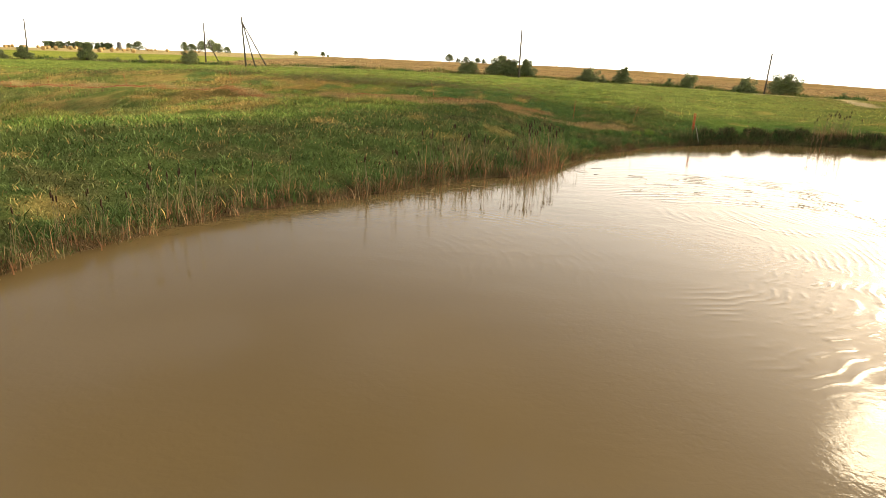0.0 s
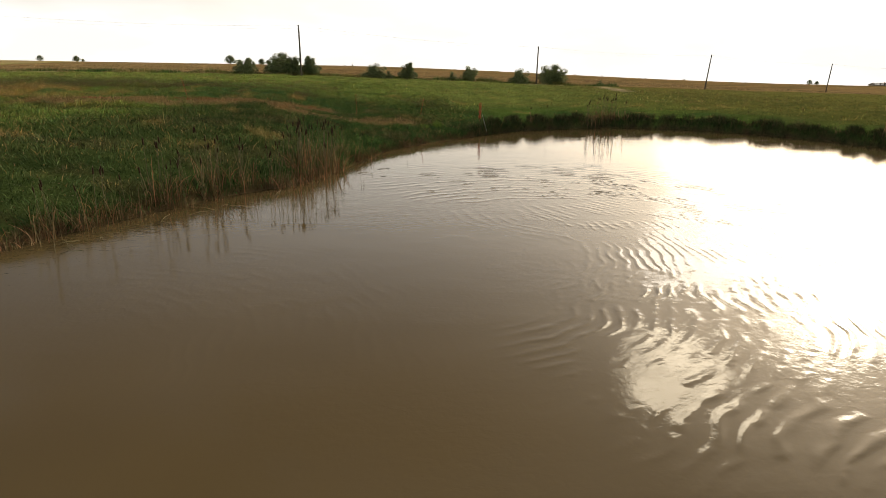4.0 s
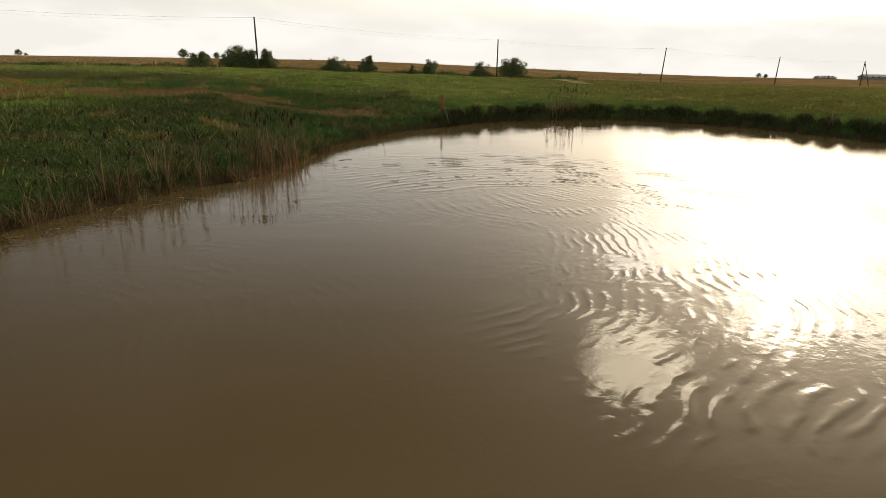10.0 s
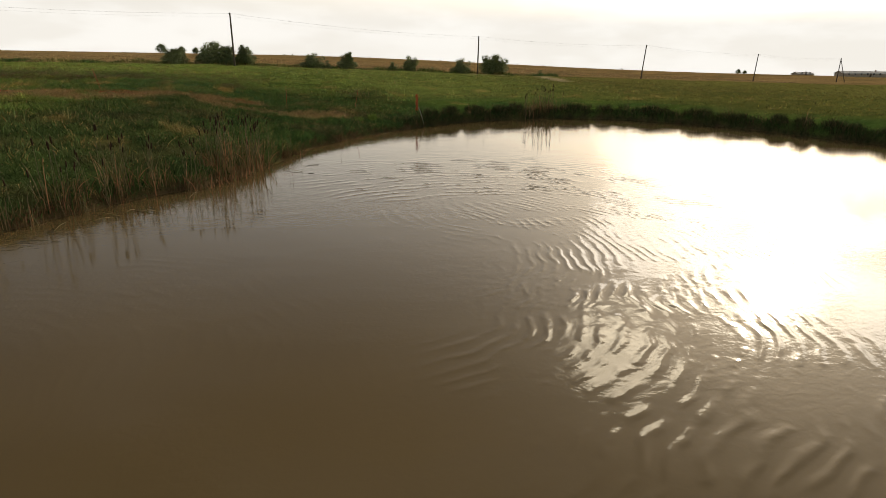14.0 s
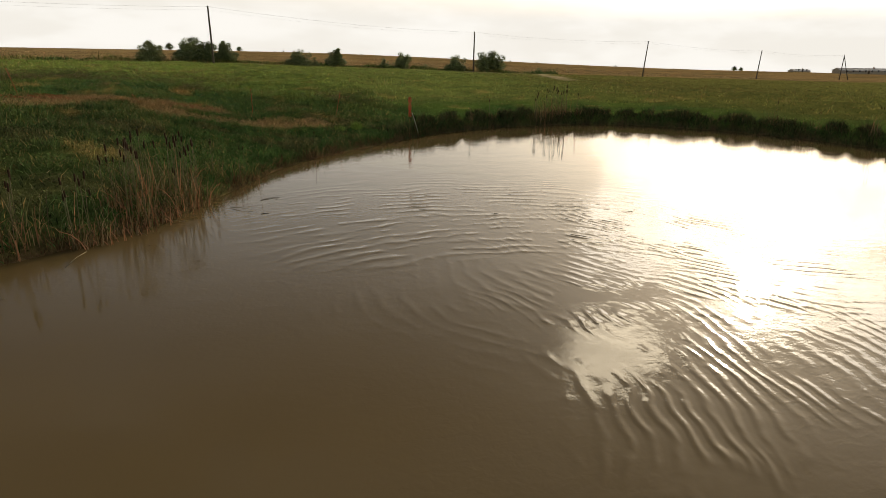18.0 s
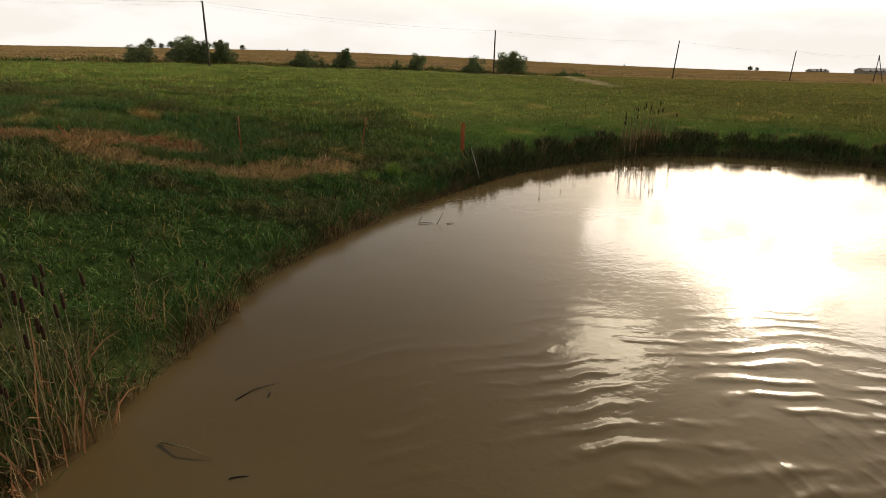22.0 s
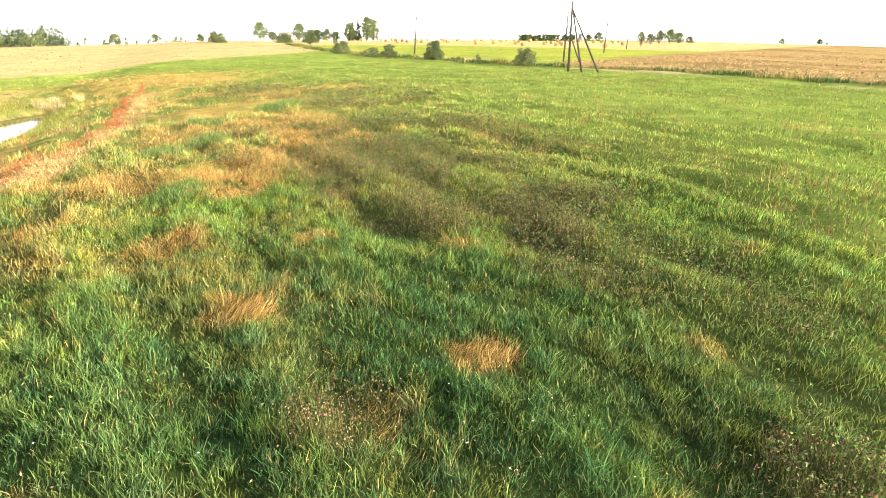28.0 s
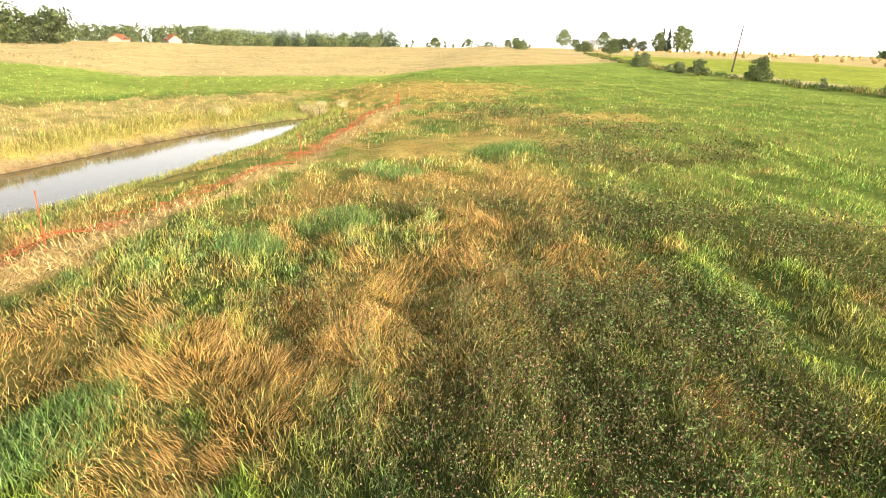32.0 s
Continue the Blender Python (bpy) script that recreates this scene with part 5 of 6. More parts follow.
def leaf_cloud(centres, radii, count, size, tone, rng, flat=0.8):
    """Small folded leaves spread over lumpy balls: two triangles each."""
    n_each = np.maximum((count * radii**2 / (radii**2).sum()).astype(int), 4)
    at, shade = [], []
    for c, r, n in zip(centres, radii, n_each):
        d = rng.normal(size=(n, 3))
        d /= np.linalg.norm(d, axis=1, keepdims=True)
        rr = r * (0.45 + 0.6 * rng.uniform(0, 1, n) ** 0.6)
        at.append(c + d * rr[:, None] * (1, 1, flat))
        shade.append(0.55 + 0.45 * np.clip(rr / r, 0, 1) + 0 * rr)
    at, shade = np.concatenate(at), np.concatenate(shade)
    n = len(at)
    a = rng.normal(size=(n, 3))
    a /= np.linalg.norm(a, axis=1, keepdims=True)
    b = np.cross(a, rng.normal(size=(n, 3)))
    b /= np.linalg.norm(b, axis=1, keepdims=True) + 1e-9
    s = (size * rng.uniform(0.6, 1.3, n))[:, None]
    v = np.stack([at - a * s, at + b * s * 0.45, at + a * s, at - b * s * 0.45], 1).reshape(-1, 3)
    f = (4 * np.arange(n)[:, None] + np.array([0, 1, 2, 3])).reshape(-1, 4)
    t = np.repeat(jitter(np.broadcast_to(tone, (n, 3)), rng, 0.3), 4, 0)
    return v, f, t


def shrub(name, seed, wide, tall, leaves, size, tone, label, category, group, stems=9, spiky=0.25):
    rng = np.random.default_rng(seed)
    random.seed(seed)
    ob = thing(name, label, category, group)
    bm = bmesh.new()
    tips = []
    for _ in range(stems):
        a = random.uniform(0, 6.283)
        r = wide / 2 * random.uniform(0.15, 0.85)
        h = tall * random.uniform(0.55, 0.98) * (1 - 0.35 * (r / (wide / 2)) ** 2)
        tip = Vector((r * math.cos(a), r * math.sin(a), h))
        tube([(0.1 * math.cos(a), 0.1 * math.sin(a), -0.1), (tip.x * 0.45, tip.y * 0.45, h * 0.55), tip], [0.035, 0.025, 0.006], 5, bm)
        tips.append(tip)
    part("stems", bm, M_BARK, ob)
    centres, radii = [], []
    for t in tips:
        for s in (0.35, 0.65, 0.9):
            centres.append((t.x * s + random.uniform(-0.1, 0.1) * wide, t.y * s + random.uniform(-0.1, 0.1) * wide, max(t.z * s, 0.22 * tall)))
            radii.append(wide * random.uniform(0.13, 0.2) * (1.15 - 0.5 * s))
    for _ in range(7):
        a = random.uniform(0, 6.283)
        centres.append((0.33 * wide * math.cos(a), 0.33 * wide * math.sin(a), tall * random.uniform(0.12, 0.3)))
        radii.append(wide * random.uniform(0.15, 0.22))
    v, f, t = leaf_cloud(np.array(centres), np.array(radii), leaves, size, np.array(tone), rng)
    put("foliage", mesh_of("foliage", v, f, t), M_LEAF, ob)
    return ob


SHRUB_GREEN, SHRUB_DARK = (0.2, 0.24, 0.1), (0.16, 0.2, 0.08)


def build_shrubs():
    group = "shrubs along the track"
    kinds = [shrub("roadside_shrub", 41, 4.0, 3.0, 7500, 0.12, SHRUB_GREEN, "grey-green willow shrub beside the track", "shrub", group, 12),
             shrub("roadside_shrub", 42, 3.2, 3.4, 6500, 0.115, SHRUB_DARK, "dark rounded shrub beside the track", "shrub", group, 9),
             shrub("roadside_shrub", 43, 4.4, 2.6, 6500, 0.12, SHRUB_GREEN, "low spreading green shrub beside the track", "shrub", group, 11),
             shrub("roadside_shrub", 44, 1.6, 1.5, 900, 0.1, SHRUB_GREEN, "small thin shrub in the ditch", "shrub", group, 7)]
    used = set()
    spots = [(4.3, 130.0, 0, 0.98, 0.95), (11.0, 131.5, 0, 1.35, 1.4), (13.6, 130.4, 1, 1.1, 1.15), (16.8, 130.0, 1, 1.05, 1.15), (29.7, 130.0, 2, 1.0, 1.0), (33.2, 130.0, 3, 1.0, 1.15), (37.1, 130.0, 1, 1.15, 1.06),
             (47.5, 131.0, 3, 1.3, 1.2), (51.5, 131.0, 2, 0.85, 1.1), (64.0, 131.5, 2, 0.95, 1.15), (73.0, 132.0, 0, 1.45, 1.42), (-55.0, 130.0, 0, 0.75, 0.95), (-65.2, 130.0, 3, 1.0, 1.1), (-77.0, 130.0, 1, 1.1, 1.12),
             (-90.8, 130.5, 1, 0.95, 0.85), (-96.6, 131.0, 0, 0.7, 0.7), (-102, 133, 3, 1.3, 1.0), (-116, 136.5, 0, 0.9, 1.0), (-176, 167, 1, 1.6, 1.4), (-198, 170, 2, 1.25, 1.3), (-228, 158, 0, 1.7, 1.5),
             (84, 128, 3, 1.0, 1.0), (-70.5, 130.5, 3, 0.7, 0.6), (-84, 132.5, 3, 0.9, 0.6), (57, 132, 3, 0.8, 0.8)]
    for n, (x, y, k, across, up) in enumerate(spots):
        m = pose(x, y, z_at(x, y), 0, 0, (n * 67) % 360)
        ob = kinds[k] if k not in used else copy_thing(kinds[k], m)
        used.add(k)
        ob.matrix_basis = m
        ob.scale = (1.22 * across, 1.22 * across, 1.12 * up)


def tree(name, seed, tall, wide, leaves, size, tone, label, group, crown_from=0.25, cone=False):
    rng = np.random.default_rng(seed)
    random.seed(seed)
    ob = thing(name, label, "tree", group)
    bm = tube([(0, 0, -0.2), (0.1, 0, tall * 0.4), (0, 0.1, tall * 0.92)], [0.028 * tall, 0.018 * tall, 0.005 * tall], 7)
    centres, radii = [], []
    n = 16
    for k in range(n):
        s = crown_from + (1 - crown_from) * (k + 0.5) / n
        a = k * 2.4 + random.uniform(-0.4, 0.4)
        if cone:
            r = wide / 2 * (1.05 - s) * random.uniform(0.5, 0.9)
        else:
            r = wide / 2 * math.sin(math.pi * min(0.98, 0.18 + 0.8 * (s - crown_from) / (1 - crown_from))) * random.uniform(0.35, 0.85)
        p = Vector((r * math.cos(a), r * math.sin(a), tall * s * random.uniform(0.94, 1.0)))
        tube([(0, 0, p.z * 0.75), (p.x * 0.6, p.y * 0.6, p.z * 0.9), p], [0.008 * tall, 0.005 * tall, 0.002 * tall], 5, bm)
        centres.append(tuple(p))
        radii.append(wide * random.uniform(0.17, 0.26) * ((1.25 - s) if cone else 1.0))
    part("trunk", bm, M_BARK, ob)
    v, f, t = leaf_cloud(np.array(centres), np.array(radii), leaves, size, np.array(tone), rng)
    put("crown", mesh_of("crown", v, f, t), M_LEAF, ob)
    return ob


def far_place(az, r, eye=(8, 46)):
    return eye[0] + r * math.sin(radians(az)), eye[1] + r * math.cos(radians(az))


def build_trees():
    group = "trees on the horizon"
    # crown colours lightened to stand in for the haze of distance
    kinds = [tree("broadleaf_tree", 51, 10, 9, 2600, 0.42, (0.2, 0.25, 0.1), "distant rounded green tree at the field's end", group),
             tree("broadleaf_tree", 52, 12, 8, 2600, 0.42, (0.22, 0.27, 0.11), "distant tall green tree beside the farm", group, 0.15),
             tree("spruce_tree", 53, 13, 5, 2000, 0.4, (0.11, 0.15, 0.075), "distant dark pointed spruce beside the farm", group, 0.08, True),
             tree("broadleaf_tree", 54, 5, 5, 1300, 0.3, (0.17, 0.21, 0.085), "distant small tree on the horizon", group, 0.2)]
    used = set()
    spots = [(-61.0, 330, 0, 0.9), (-60.0, 340, 3, 1.0), (-57.6, 335, 0, 0.85), (-56.6, 345, 3, 1.2), (-55.2, 340, 0, 0.62), (-54.4, 345, 3, 1.0), (-53.2, 335, 0, 0.85), (-52.9, 350, 2, 1.0), (-52.4, 345, 2, 0.95), (-51.6, 335, 1, 1.0), (-51.0, 340, 1, 0.9),
             (-56.0, 342, 3, 1.2), (-36.9, 420, 3, 0.8), (-30.6, 430, 3, 1.2), (-27.0, 400, 0, 0.62), (-26.2, 420, 3, 1.1), (-25.4, 410, 0, 0.75), (-24.6, 400, 0, 0.8), (-23.9, 420, 3, 1.3), (-23.0, 430, 3, 0.9),
             (-16.0, 560, 3, 0.85), (-13.4, 560, 3, 0.9), (-12.9, 565, 3, 0.45), (-0.9, 520, 3, 1.4), (0.0, 525, 3, 0.8), (0.8, 520, 3, 1.1), (2.0, 525, 3, 1.0), (2.6, 520, 3, 0.8), (4.5, 540, 3, 1.2), (5.2, 545, 3, 0.9), (6.8, 540, 3, 0.8),
             (53.5, 470, 3, 0.6), (54.0, 475, 3, 0.5), (-66, 420, 3, 1.0), (-69.5, 430, 3, 1.2), (-72.5, 430, 3, 1.3), (-31.5, 410, 3, 0.9)]
    for n, (az, r, k, size) in enumerate(spots):
        x, y = far_place(az, r)
        m = pose(x, y, z_at(x, y) - 0.3, 0, 0, (n * 83) % 360)
        ob = kinds[k] if k not in used else copy_thing(kinds[k], m)
        used.add(k)
        ob.matrix_basis = m
        ob.scale = (size * (1.3 if k == 3 else 1),) * 2 + (size,)
    # the woods to the west, one mass of many crowns
    rng = np.random.default_rng(55)
    pieces = []

    def mass(n, az0, az1, r0, r1, h0, h1, tone, conifer, leaves=110, leaf=0.65):
        for _ in range(n):
            az, r = rng.uniform(az0, az1), rng.uniform(r0, r1)
            x, y = far_place(az, r, (0, 54))
            z, h = z_at(x, y), rng.uniform(h0, h1)
            k = 7
            if conifer:
                s = np.linspace(0.08, 0.97, k)
                c = np.stack([x + rng.normal(0, 0.4, k), y + rng.normal(0, 0.4, k), z + h * s], -1)
                rad = h * 0.3 * (1.2 - 0.85 * s)
            else:
                s = np.linspace(0.06, 0.9, k)
                c = np.stack([x + rng.normal(0, h * 0.16, k), y + rng.normal(0, h * 0.16, k), z + h * s], -1)
                rad = h * rng.uniform(0.14, 0.22, k)
            pieces.append(leaf_cloud(c, rad, leaves, leaf, np.array(tone) * rng.uniform(0.75, 1.3), rng))

    mass(110, -118, -103.5, 215, 270, 7, 11, (0.115, 0.145, 0.06), False, 300, 0.6)
    mass(190, -104, -90, 330, 420, 6.5, 10, (0.16, 0.2, 0.09), False)
    mass(430, -94, -76.5, 420, 520, 11.5, 15.0, (0.1, 0.14, 0.08), True)
    mass(55, -92, -78, 405, 425, 5, 9, (0.22, 0.27, 0.12), False)
    mass(30, -78, -64, 460, 520, 3, 6, (0.12, 0.16, 0.06), False)
    mass(60, -37.5, -32.5, 400, 440, 3.0, 4.5, (0.1, 0.14, 0.05), False)
    mass(40, 8, 50, 800, 900, 2.5, 5, (0.06, 0.075, 0.04), False)
    v, f, t = merged(pieces)
    put("distant_woods", mesh_of("distant_woods", v, f, t), M_LEAF, label="distant mixed wood of dark conifers and lighter broadleaf trees", category="woods", kind="stuff")


build_shrubs()
build_trees()

# ---- bales, houses ----


def build_bales():
    rng = random.Random(8)
    bm = bmesh.new()
    rings = []
    for s, r in ((-0.6, 0.0), (-0.6, 0.5), (-0.58, 0.68), (-0.5, 0.74), (-0.2, 0.765), (0.2, 0.76), (0.5, 0.74), (0.58, 0.68), (0.6, 0.5), (0.6, 0.0)):
        rings.append([bm.verts.new((s, (r + (0.012 if k % 3 == 0 else 0)) * math.cos(k * 6.2832 / 16), 0.74 + (r if k != 12 else r * 0.97) * math.sin(k * 6.2832 / 16))) for k in range(16)] if r else [bm.verts.new((s, 0, 0.74))])
    for u, v in zip(rings[:-1], rings[1:]):
        for k in range(16):
            a = (u[k], u[(k + 1) % 16]) if len(u) > 1 else (u[0],)
            b = (v[(k + 1) % 16], v[k]) if len(v) > 1 else (v[0],)
            bm.faces.new((*a, *b)).smooth = True
    me = bpy.data.meshes.new("hay_bale")
    bm.to_mesh(me)
    bm.free()
    spots = []
    for row in range(9):
        for k in range(17):
            az = -62 + 38 * (k + rng.uniform(-0.45, 0.45)) / 17
            r = 232 + 24 * row + rng.uniform(-9, 9)
            if rng.random() < 0.72:
                spots.append((az, r))
    for az, r in spots:
        x, y = far_place(az, r)
        if y < 168 - 0.25 * (x + 40) or x > -66 - 0.35 * (y - 150):
            continue
        put("hay_bale", me, M_STRAW, label="round golden hay bale lying on the mown field", category="hay bale", group="bales on the mown field", at=pose(x, y, z_at(x, y) - 0.03, 0, 0, rng.uniform(0, 180)))


def house(az, r, wide, deep, walls, ridge, turn, roof, label, windows=3, eye=(8, 46)):
    x, y = far_place(az, r, eye)
    ob = thing("house", label, "house", "farm buildings", at=pose(x, y, z_at(x, y), 0, 0, turn))
    bm = block(-wide / 2, wide / 2, -deep / 2, deep / 2, -0.5, walls)
    for sx in (-1, 1):
        e = [bm.verts.new((sx * wide / 2, sy * deep / 2, walls)) for sy in (-1, 1)] + [bm.verts.new((sx * wide / 2, 0, walls + ridge))]
        bm.faces.new(e)
    part("wall", bm, M_PLASTER, ob)
    for sy in (-1, 1):
        bm = bmesh.new()
        o = 0.4
        a = [(-wide / 2 - o, sy * (deep / 2 + o), walls - 0.25), (wide / 2 + o, sy * (deep / 2 + o), walls - 0.25), (wide / 2 + o, 0, walls + ridge + 0.12), (-wide / 2 - o, 0, walls + ridge + 0.12)]
        lo = [bm.verts.new(p) for p in a]
        hi = [bm.verts.new((p[0], p[1], p[2] + 0.18)) for p in a]
        bm.faces.new(lo)
        bm.faces.new(hi)
        for k in range(4):
            bm.faces.new((lo[k], lo[(k + 1) % 4], hi[(k + 1) % 4], hi[k]))
        bmesh.ops.recalc_face_normals(bm, faces=bm.faces)
        part("roof", bm, roof, ob)
    part("chimney", block(wide * 0.15, wide * 0.15 + 0.6, -0.3, 0.3, walls + ridge * 0.6, walls + ridge + 0.9, 0.03), M_ROOF_RED, ob)
    for k in range(windows):
        wx = -wide / 2 + wide * (k + 1) / (windows + 1)
        for sy in (-1, 1):
            w = part("window", block(wx - 0.55, wx + 0.55, sy * deep / 2 - 0.06, sy * deep / 2 + 0.06, 1.0, 2.2, 0.02), M_PORCELAIN, ob)
            part("pane", block(wx - 0.45, wx + 0.45, sy * deep / 2 - 0.075, sy * deep / 2 + 0.075, 1.1, 2.1), M_GLASS, w)
    part("door", block(-0.5, 0.5, -deep / 2 - 0.07, -deep / 2 + 0.02, 0, 2.05, 0.02), M_BARK, ob)
    return ob


build_bales()
house(-96.2, 300, 7.5, 5.5, 1.2, 2.0, 25, M_ROOF_RED, "cream house with a bright red roof before the wood", eye=(-3, 56))
house(-100.2, 310, 9, 6, 1.2, 1.7, -10, M_ROOF_RED, "low house with a brown-red roof before the wood", eye=(-3, 56))
house(-58.8, 345, 6.5, 5, 1.9, 2.4, 40, M_ROOF_GREY, "cream farmhouse with a grey roof among trees")
house(59.9, 430, 30, 10, 1.9, 1.0, -32, M_ROOF_GREY, "long grey barn on the horizon", 8, eye=(5, 14))
house(55.5, 500, 12, 7, 1.0, 0.7, -20, M_ROOF_GREY, "low pale farm building on the horizon", eye=(5, 14))

sx, sy = far_place(-32.2, 420)
silo = thing("grain_silo", "grey rounded grain silo among the fields", "silo", at=pose(sx, sy, z_at(sx, sy)))
part("body", tube([(0, 0, -0.3), (0, 0, 3.8)], 1.5, 20), M_STEEL, silo)
part("roof", tube([(0, 0, 3.8), (0, 0, 4.6), (0, 0, 5.0)], [1.55, 1.1, 0.2], 20), M_STEEL, silo)

# ---- fence, sticks, small things ----


def fence_net():
    """Orange plastic netting, flopped down along the strip and standing at its far end: strands as thin strips."""
    rng = random.Random(9)
    line = np.array(NET_LINE, float)
    seg = np.hypot(*np.diff(line, axis=0).T)
    at = np.concatenate([[0], np.cumsum(seg)])
    total = at[-1]
    bm = bmesh.new()

    def spot(s, v):
        x, y = np.interp(s, at, line[:, 0]), np.interp(s, at, line[:, 1])
        i = min(np.searchsorted(at, s, side="right") - 1, len(seg) - 1)
        dx, dy = (line[i + 1] - line[i]) / seg[i]
        upright = max(0.0, 1 - s / 2.2) + 0.25 * max(0.0, math.sin(s * 0.9) - 0.75)
        wob = 0.18 * math.sin(s * 1.7) + 0.1 * math.sin(s * 4.3 + v * 3) + 0.06 * math.sin(s * 11 + v * 8)
        across = (v - 0.5) * 0.85 * (1 - 0.9 * min(1, upright)) + wob
        px, py = x - dy * across, y + dx * across
        return px, py, 0.10 + min(1, upright) * v * 0.95 + 0.05 * abs(math.sin(s * 6.1 + v * 5)) + 0.03 * math.sin(s * 17 + v * 9)

    step = 0.16
    n = int(total / step)
    xyz = [[spot(k * step, v / 8) for v in range(9)] for k in range(n)]
    flat = np.array(xyz).reshape(-1, 3)
    flat[:, 2] += ground_z(flat[:, 0], flat[:, 1])
    grid = flat.reshape(n, 9, 3)
    for k in range(n - 1):
        s = k * step
        if 50 < s < 53.5 or (s > 66 and rng.random() < 0.2):
            continue
        for v in range(9):
            a, b = Vector(grid[k, v]), Vector(grid[k + 1, v])
            up = Vector((0, 0, 0.006)) if v % 2 else Vector((0.006, 0.006, 0.003))
            bm.faces.new([bm.verts.new(p) for p in (a - up, b - up, b + up, a + up)])
            if v < 8:
                c = Vector(grid[k, v + 1])
                w = (b - a).normalized() * 0.0045
                bm.faces.new([bm.verts.new(p) for p in (a - w, c - w, c + w, a + w)])
    ob = thing("safety_fence", "torn orange plastic safety netting flopped on the hay strip", "fence")
    part("netting", bm, M_ORANGE, ob)


def stake(x, y, tall, lean=(0.0, 0.0), wrap=False):
    ob = thing("fence_stake", "thin orange stake wrapped in rolled netting" if wrap else "thin orange plastic stake stuck in the grass", "stake", "stakes of the orange fence", at=pose(x, y, z_at(x, y)))
    part("rod", tube([(0, 0, -0.15), (lean[0] * 0.5, lean[1] * 0.5, tall * 0.5), (lean[0], lean[1], tall)], 0.013, 7), M_ORANGE, ob)
    part("cap", tube([(lean[0], lean[1], tall - 0.03), (lean[0], lean[1], tall + 0.02)], [0.024, 0.02], 8), M_ORANGE, ob)
    part("hook", tube([(lean[0] * 0.8, lean[1] * 0.8, tall * 0.8), (lean[0] * 0.8 + 0.05, lean[1] * 0.8, tall * 0.8 + 0.02), (lean[0] * 0.8 + 0.05, lean[1] * 0.8, tall * 0.8 + 0.06)], 0.008, 5), M_ORANGE, ob)
    if wrap:
        bm = bmesh.new()
        for k in range(9):
            for j in range(13):
                a, b = k * 0.7, (k + 1) * 0.7
                z = 0.12 + 0.09 * j
                r = 0.10 + 0.02 * math.sin(j * 1.3)
                p, q = Vector((r * math.cos(a), r * 0.6 * math.sin(a), z)), Vector((r * math.cos(b), r * 0.6 * math.sin(b), z + 0.01))
                u = Vector((0, 0, 0.009))
                bm.faces.new([bm.verts.new(v) for v in (p - u, q - u, q + u, p + u)])
                w = Vector((-math.sin(a), math.cos(a), 0)) * 0.009
                bm.faces.new([bm.verts.new(v) for v in (p - w, p + w, p + w + Vector((0, 0, 0.09)), p - w + Vector((0, 0, 0.09)))])
        part("netting", bm, M_ORANGE, ob)


fence_net()
for x, y, tall, lean, wrap in ((-0.8, 45.5, 1.3, (-0.32, 0.05), False), (9.55, 44.2, 1.4, (0, 0), False), (18.9, 45.2, 1.3, (0.03, 0.1), True), (14.4, 45.6, 1.25, (0.3, 0.05), False), (-14.8, 48.2, 1.25, (0.05, 0.0), False),
                               (-18.0, 51.3, 1.4, (-0.32, -0.1), False), (-30.8, 58.2, 1.2, (-0.25, 0), False), (-41, 62.2, 1.2, (-0.2, 0), False), (-46, 63.6, 1.2, (-0.3, 0.1), False), (-58, 69.3, 1.25, (0, 0), True), (-66, 37.5, 1.2, (-0.2, 0), False), (-79, 49, 1.1, (-0.1, 0), False), (4.3, 45.4, 0.5, (-0.35, 0), False)):
    stake(x, y, tall, lean, wrap)


def twig(name, label, pts, r, material, category="branch", group=""):
    me = bpy.data.meshes.new(name)
    bm = tube(pts, [r, r * 0.85, r * 0.5][:len(pts)] if len(pts) == 3 else r, 6)
    bm.to_mesh(me)
    bm.free()
    put(name, me, material, label=label, category=category, group=group)


def grass_tuft(x, y, tall, count, seed, label, tone=(0.24, 0.36, 0.07), wide=1.0, kind=""):
    rng = np.random.default_rng(seed)
    r = 0.28 * wide * np.sqrt(rng.uniform(0, 1, count))
    a = rng.uniform(0, 6.283, count)
    h = tall * rng.uniform(0.6, 1.1, count)
    px, py = x + r * np.cos(a), y + r * np.sin(a)
    v, f, t = blades(px, py, ground_z(px, py), h, rng.uniform(0.01, 0.018, count), h * rng.uniform(0.2, 0.75, count), jitter(np.broadcast_to(np.array(tone), (count, 3)), rng, 0.25), rng)
    put("grass_tuft", mesh_of("grass_tuft", v, f, t), M_GRASS, label=label, category="grass tuft", kind=kind)


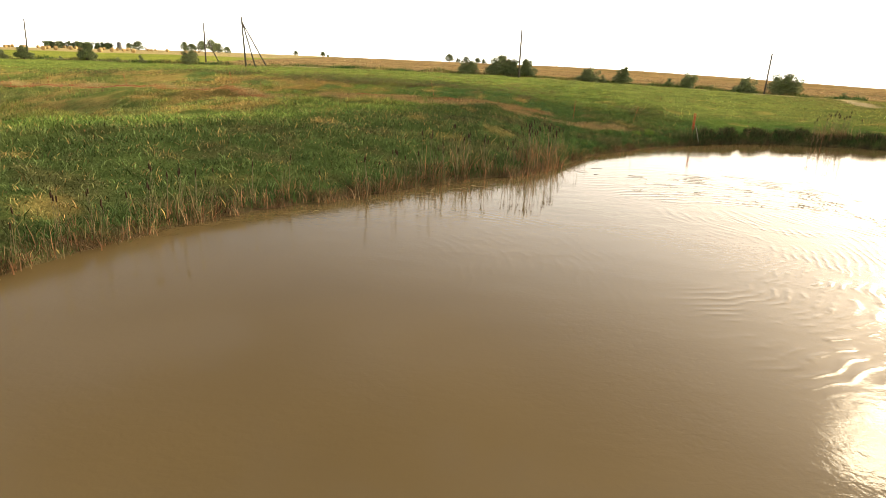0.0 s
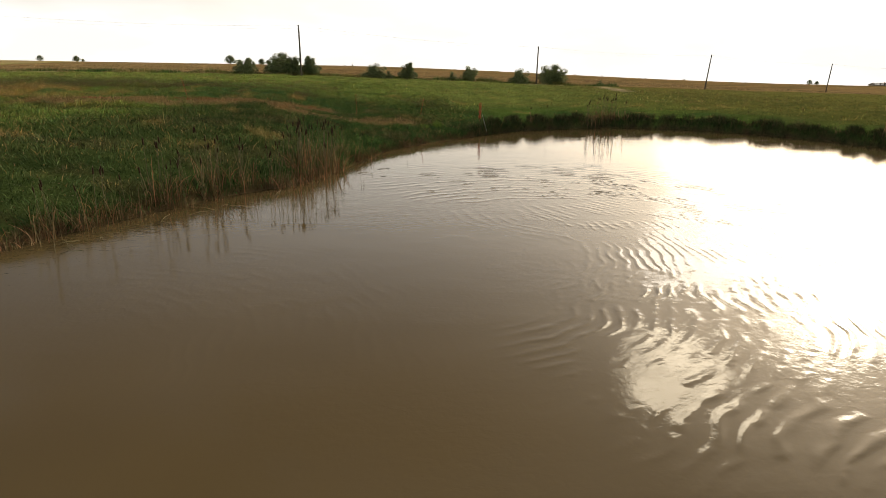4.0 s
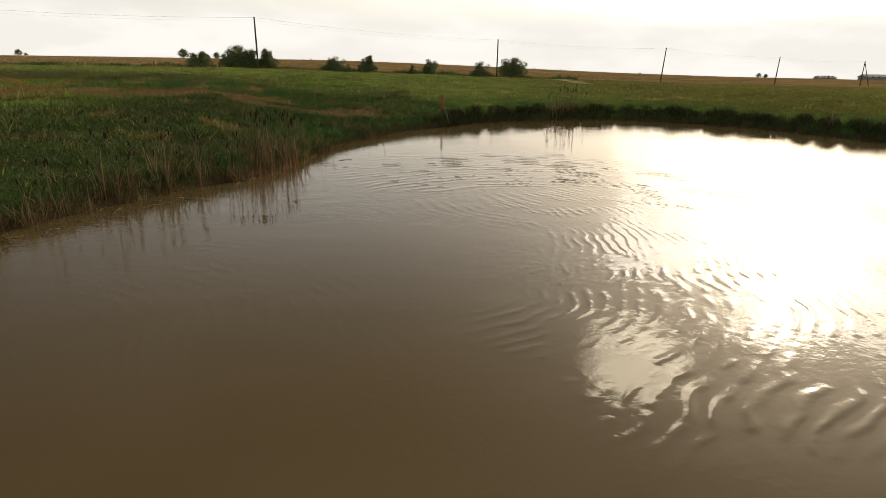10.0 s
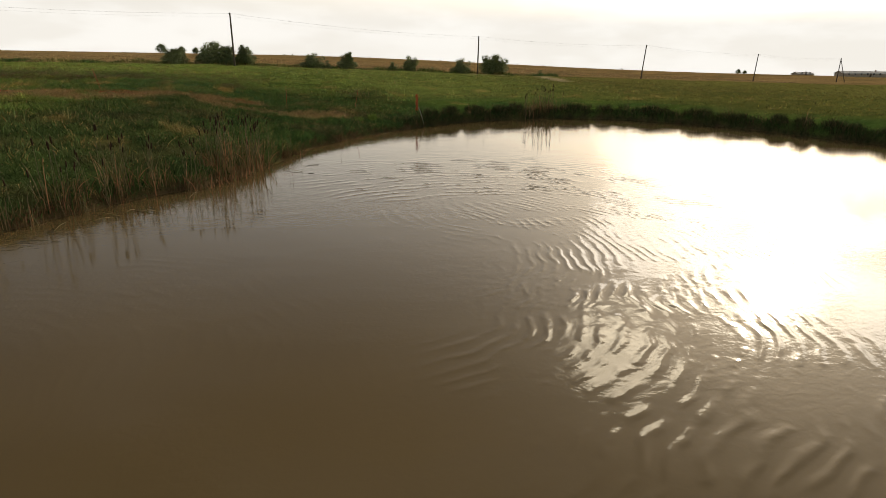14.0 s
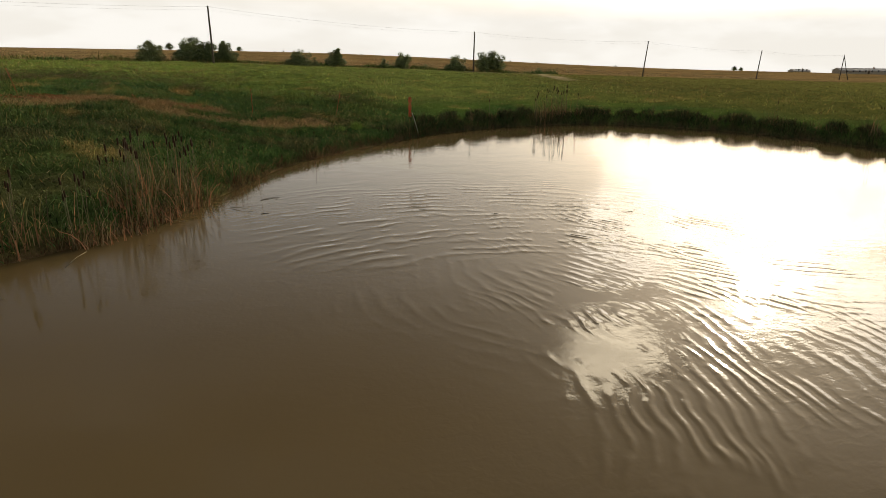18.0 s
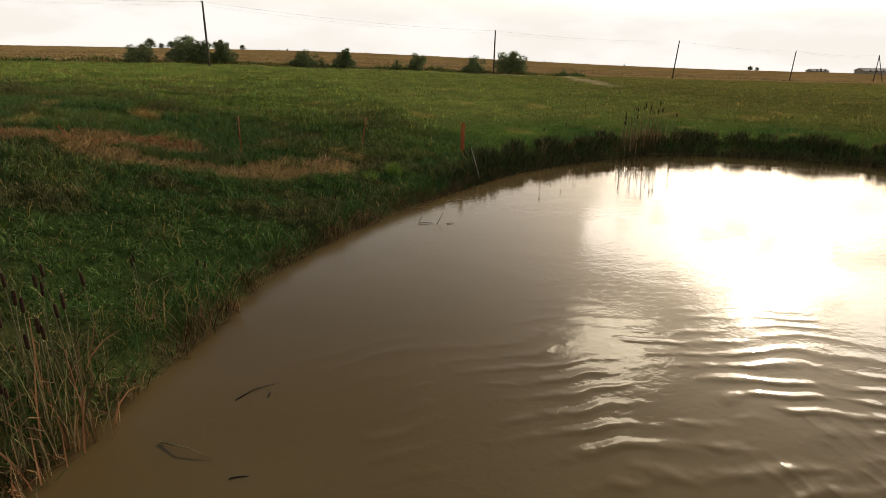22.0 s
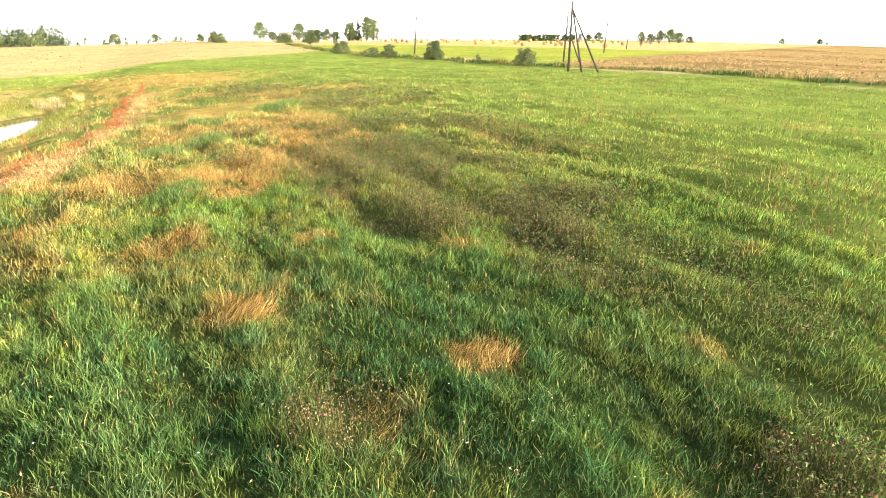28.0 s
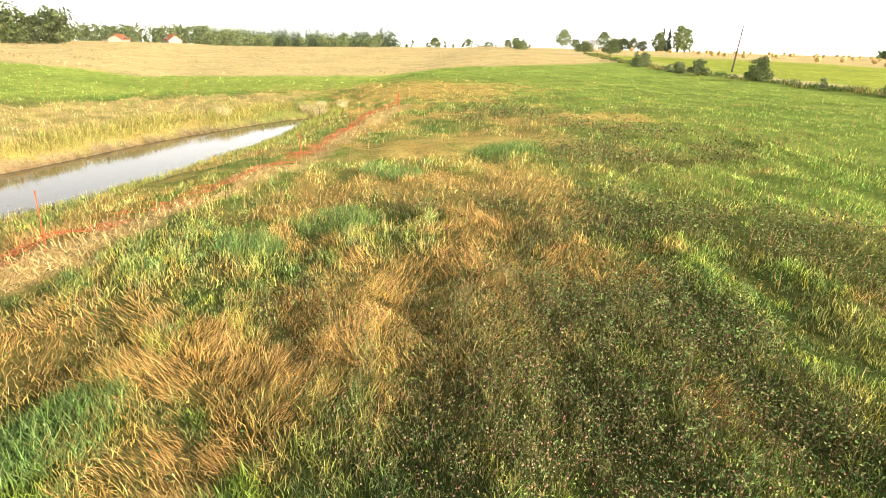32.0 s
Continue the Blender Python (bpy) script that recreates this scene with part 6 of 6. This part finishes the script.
grass_tuft(14.6, 42.2, 0.55, 260, 61, "bright yellow-green grass tuft on the bank")
grass_tuft(13.5, 41.6, 0.4, 120, 62, "small green grass tuft on the bank")
for n, (x, y, tall, wide) in enumerate(((-64.6, 61.6, 1.3, 3.0), (-63.2, 62.6, 1.1, 2.4), (-66.2, 63.0, 1.0, 2.0), (-64.8, 65.0, 1.0, 1.8), (-60.6, 53.6, 1.3, 2.2))):
    grass_tuft(x, y, tall, 320, 70 + n, "tall pale bleached grass clump beside the second pond", (0.6, 0.5, 0.3), wide)
for n, (x, y, tall, wide) in enumerate(((-10.1, 53.4, 0.45, 3.2), (-18.6, 58.3, 0.5, 4.0), (-24.8, 61.2, 0.5, 4.5), (-27.2, 67.2, 0.5, 6.0), (-17.1, 55.9, 0.45, 3.0))):
    grass_tuft(x, y, tall, 900, 80 + n, "fresh bright green patch of grass among dry grass", (0.17, 0.265, 0.085), wide, "stuff")
wz = z_at(18.3, 42.6)
twig("white_stick", "bare white stick leaning on the bank", [(18.35, 42.45, wz - 0.1), (18.2, 42.6, wz + 0.55), (18.05, 42.75, wz + 1.15)], 0.02, M_WHITE_STICK)
for pts in ([(14.2, 37.5, -0.1), (14.35, 37.55, 0.1), (14.5, 37.6, 0.32)], [(13.85, 37.95, -0.02), (14.0, 38.05, 0.12), (14.15, 38.25, 0.26)], [(13.75, 37.75, 0.02), (14.0, 37.7, 0.03), (14.2, 37.65, 0.0)], [(14.55, 37.4, 0.01), (14.7, 37.42, 0.02), (14.8, 37.45, 0.01)],
            [(7.75, 30.1, 0.004), (8.05, 30.28, 0.018), (8.4, 30.35, 0.006)], [(8.2, 30.0, 0.003), (8.25, 30.1, 0.015), (8.3, 30.2, 0.006)], [(7.5, 28.4, 0.004), (7.6, 28.4, 0.01), (7.72, 28.36, 0.004)]):
    twig("sunken_branch", "dark wet branch sticking out of the water", pts, 0.01, M_DARK_STICK, group="branches in the water")
rng = random.Random(14)
for _ in range(26):
    s = rng.random()
    x, y = -6 + 12.6 * s + rng.uniform(-0.2, 0.9), 17.8 + 12.2 * s - rng.uniform(0, 0.7)
    a, l = rng.uniform(0, 6.283), rng.uniform(0.3, 1.1)
    z = max(z_at(x, y), 0.0) + 0.015
    twig("fallen_reed", "fallen pale reed lying at the water's edge", [(x, y, z), (x + 0.5 * l * math.cos(a), y + 0.5 * l * math.sin(a), z + 0.04), (x + l * math.cos(a), y + l * math.sin(a), z)], 0.009, M_STALK, "reed", "fallen reeds")
pz = POND_TWO_LEVEL
twig("wooden_post", "short wooden post at the second pond's corner", [(-62.6, 62.4, pz - 0.2), (-62.6, 62.4, pz + 0.6), (-62.6, 62.4, pz + 1.25)], 0.06, M_WOOD, "post")
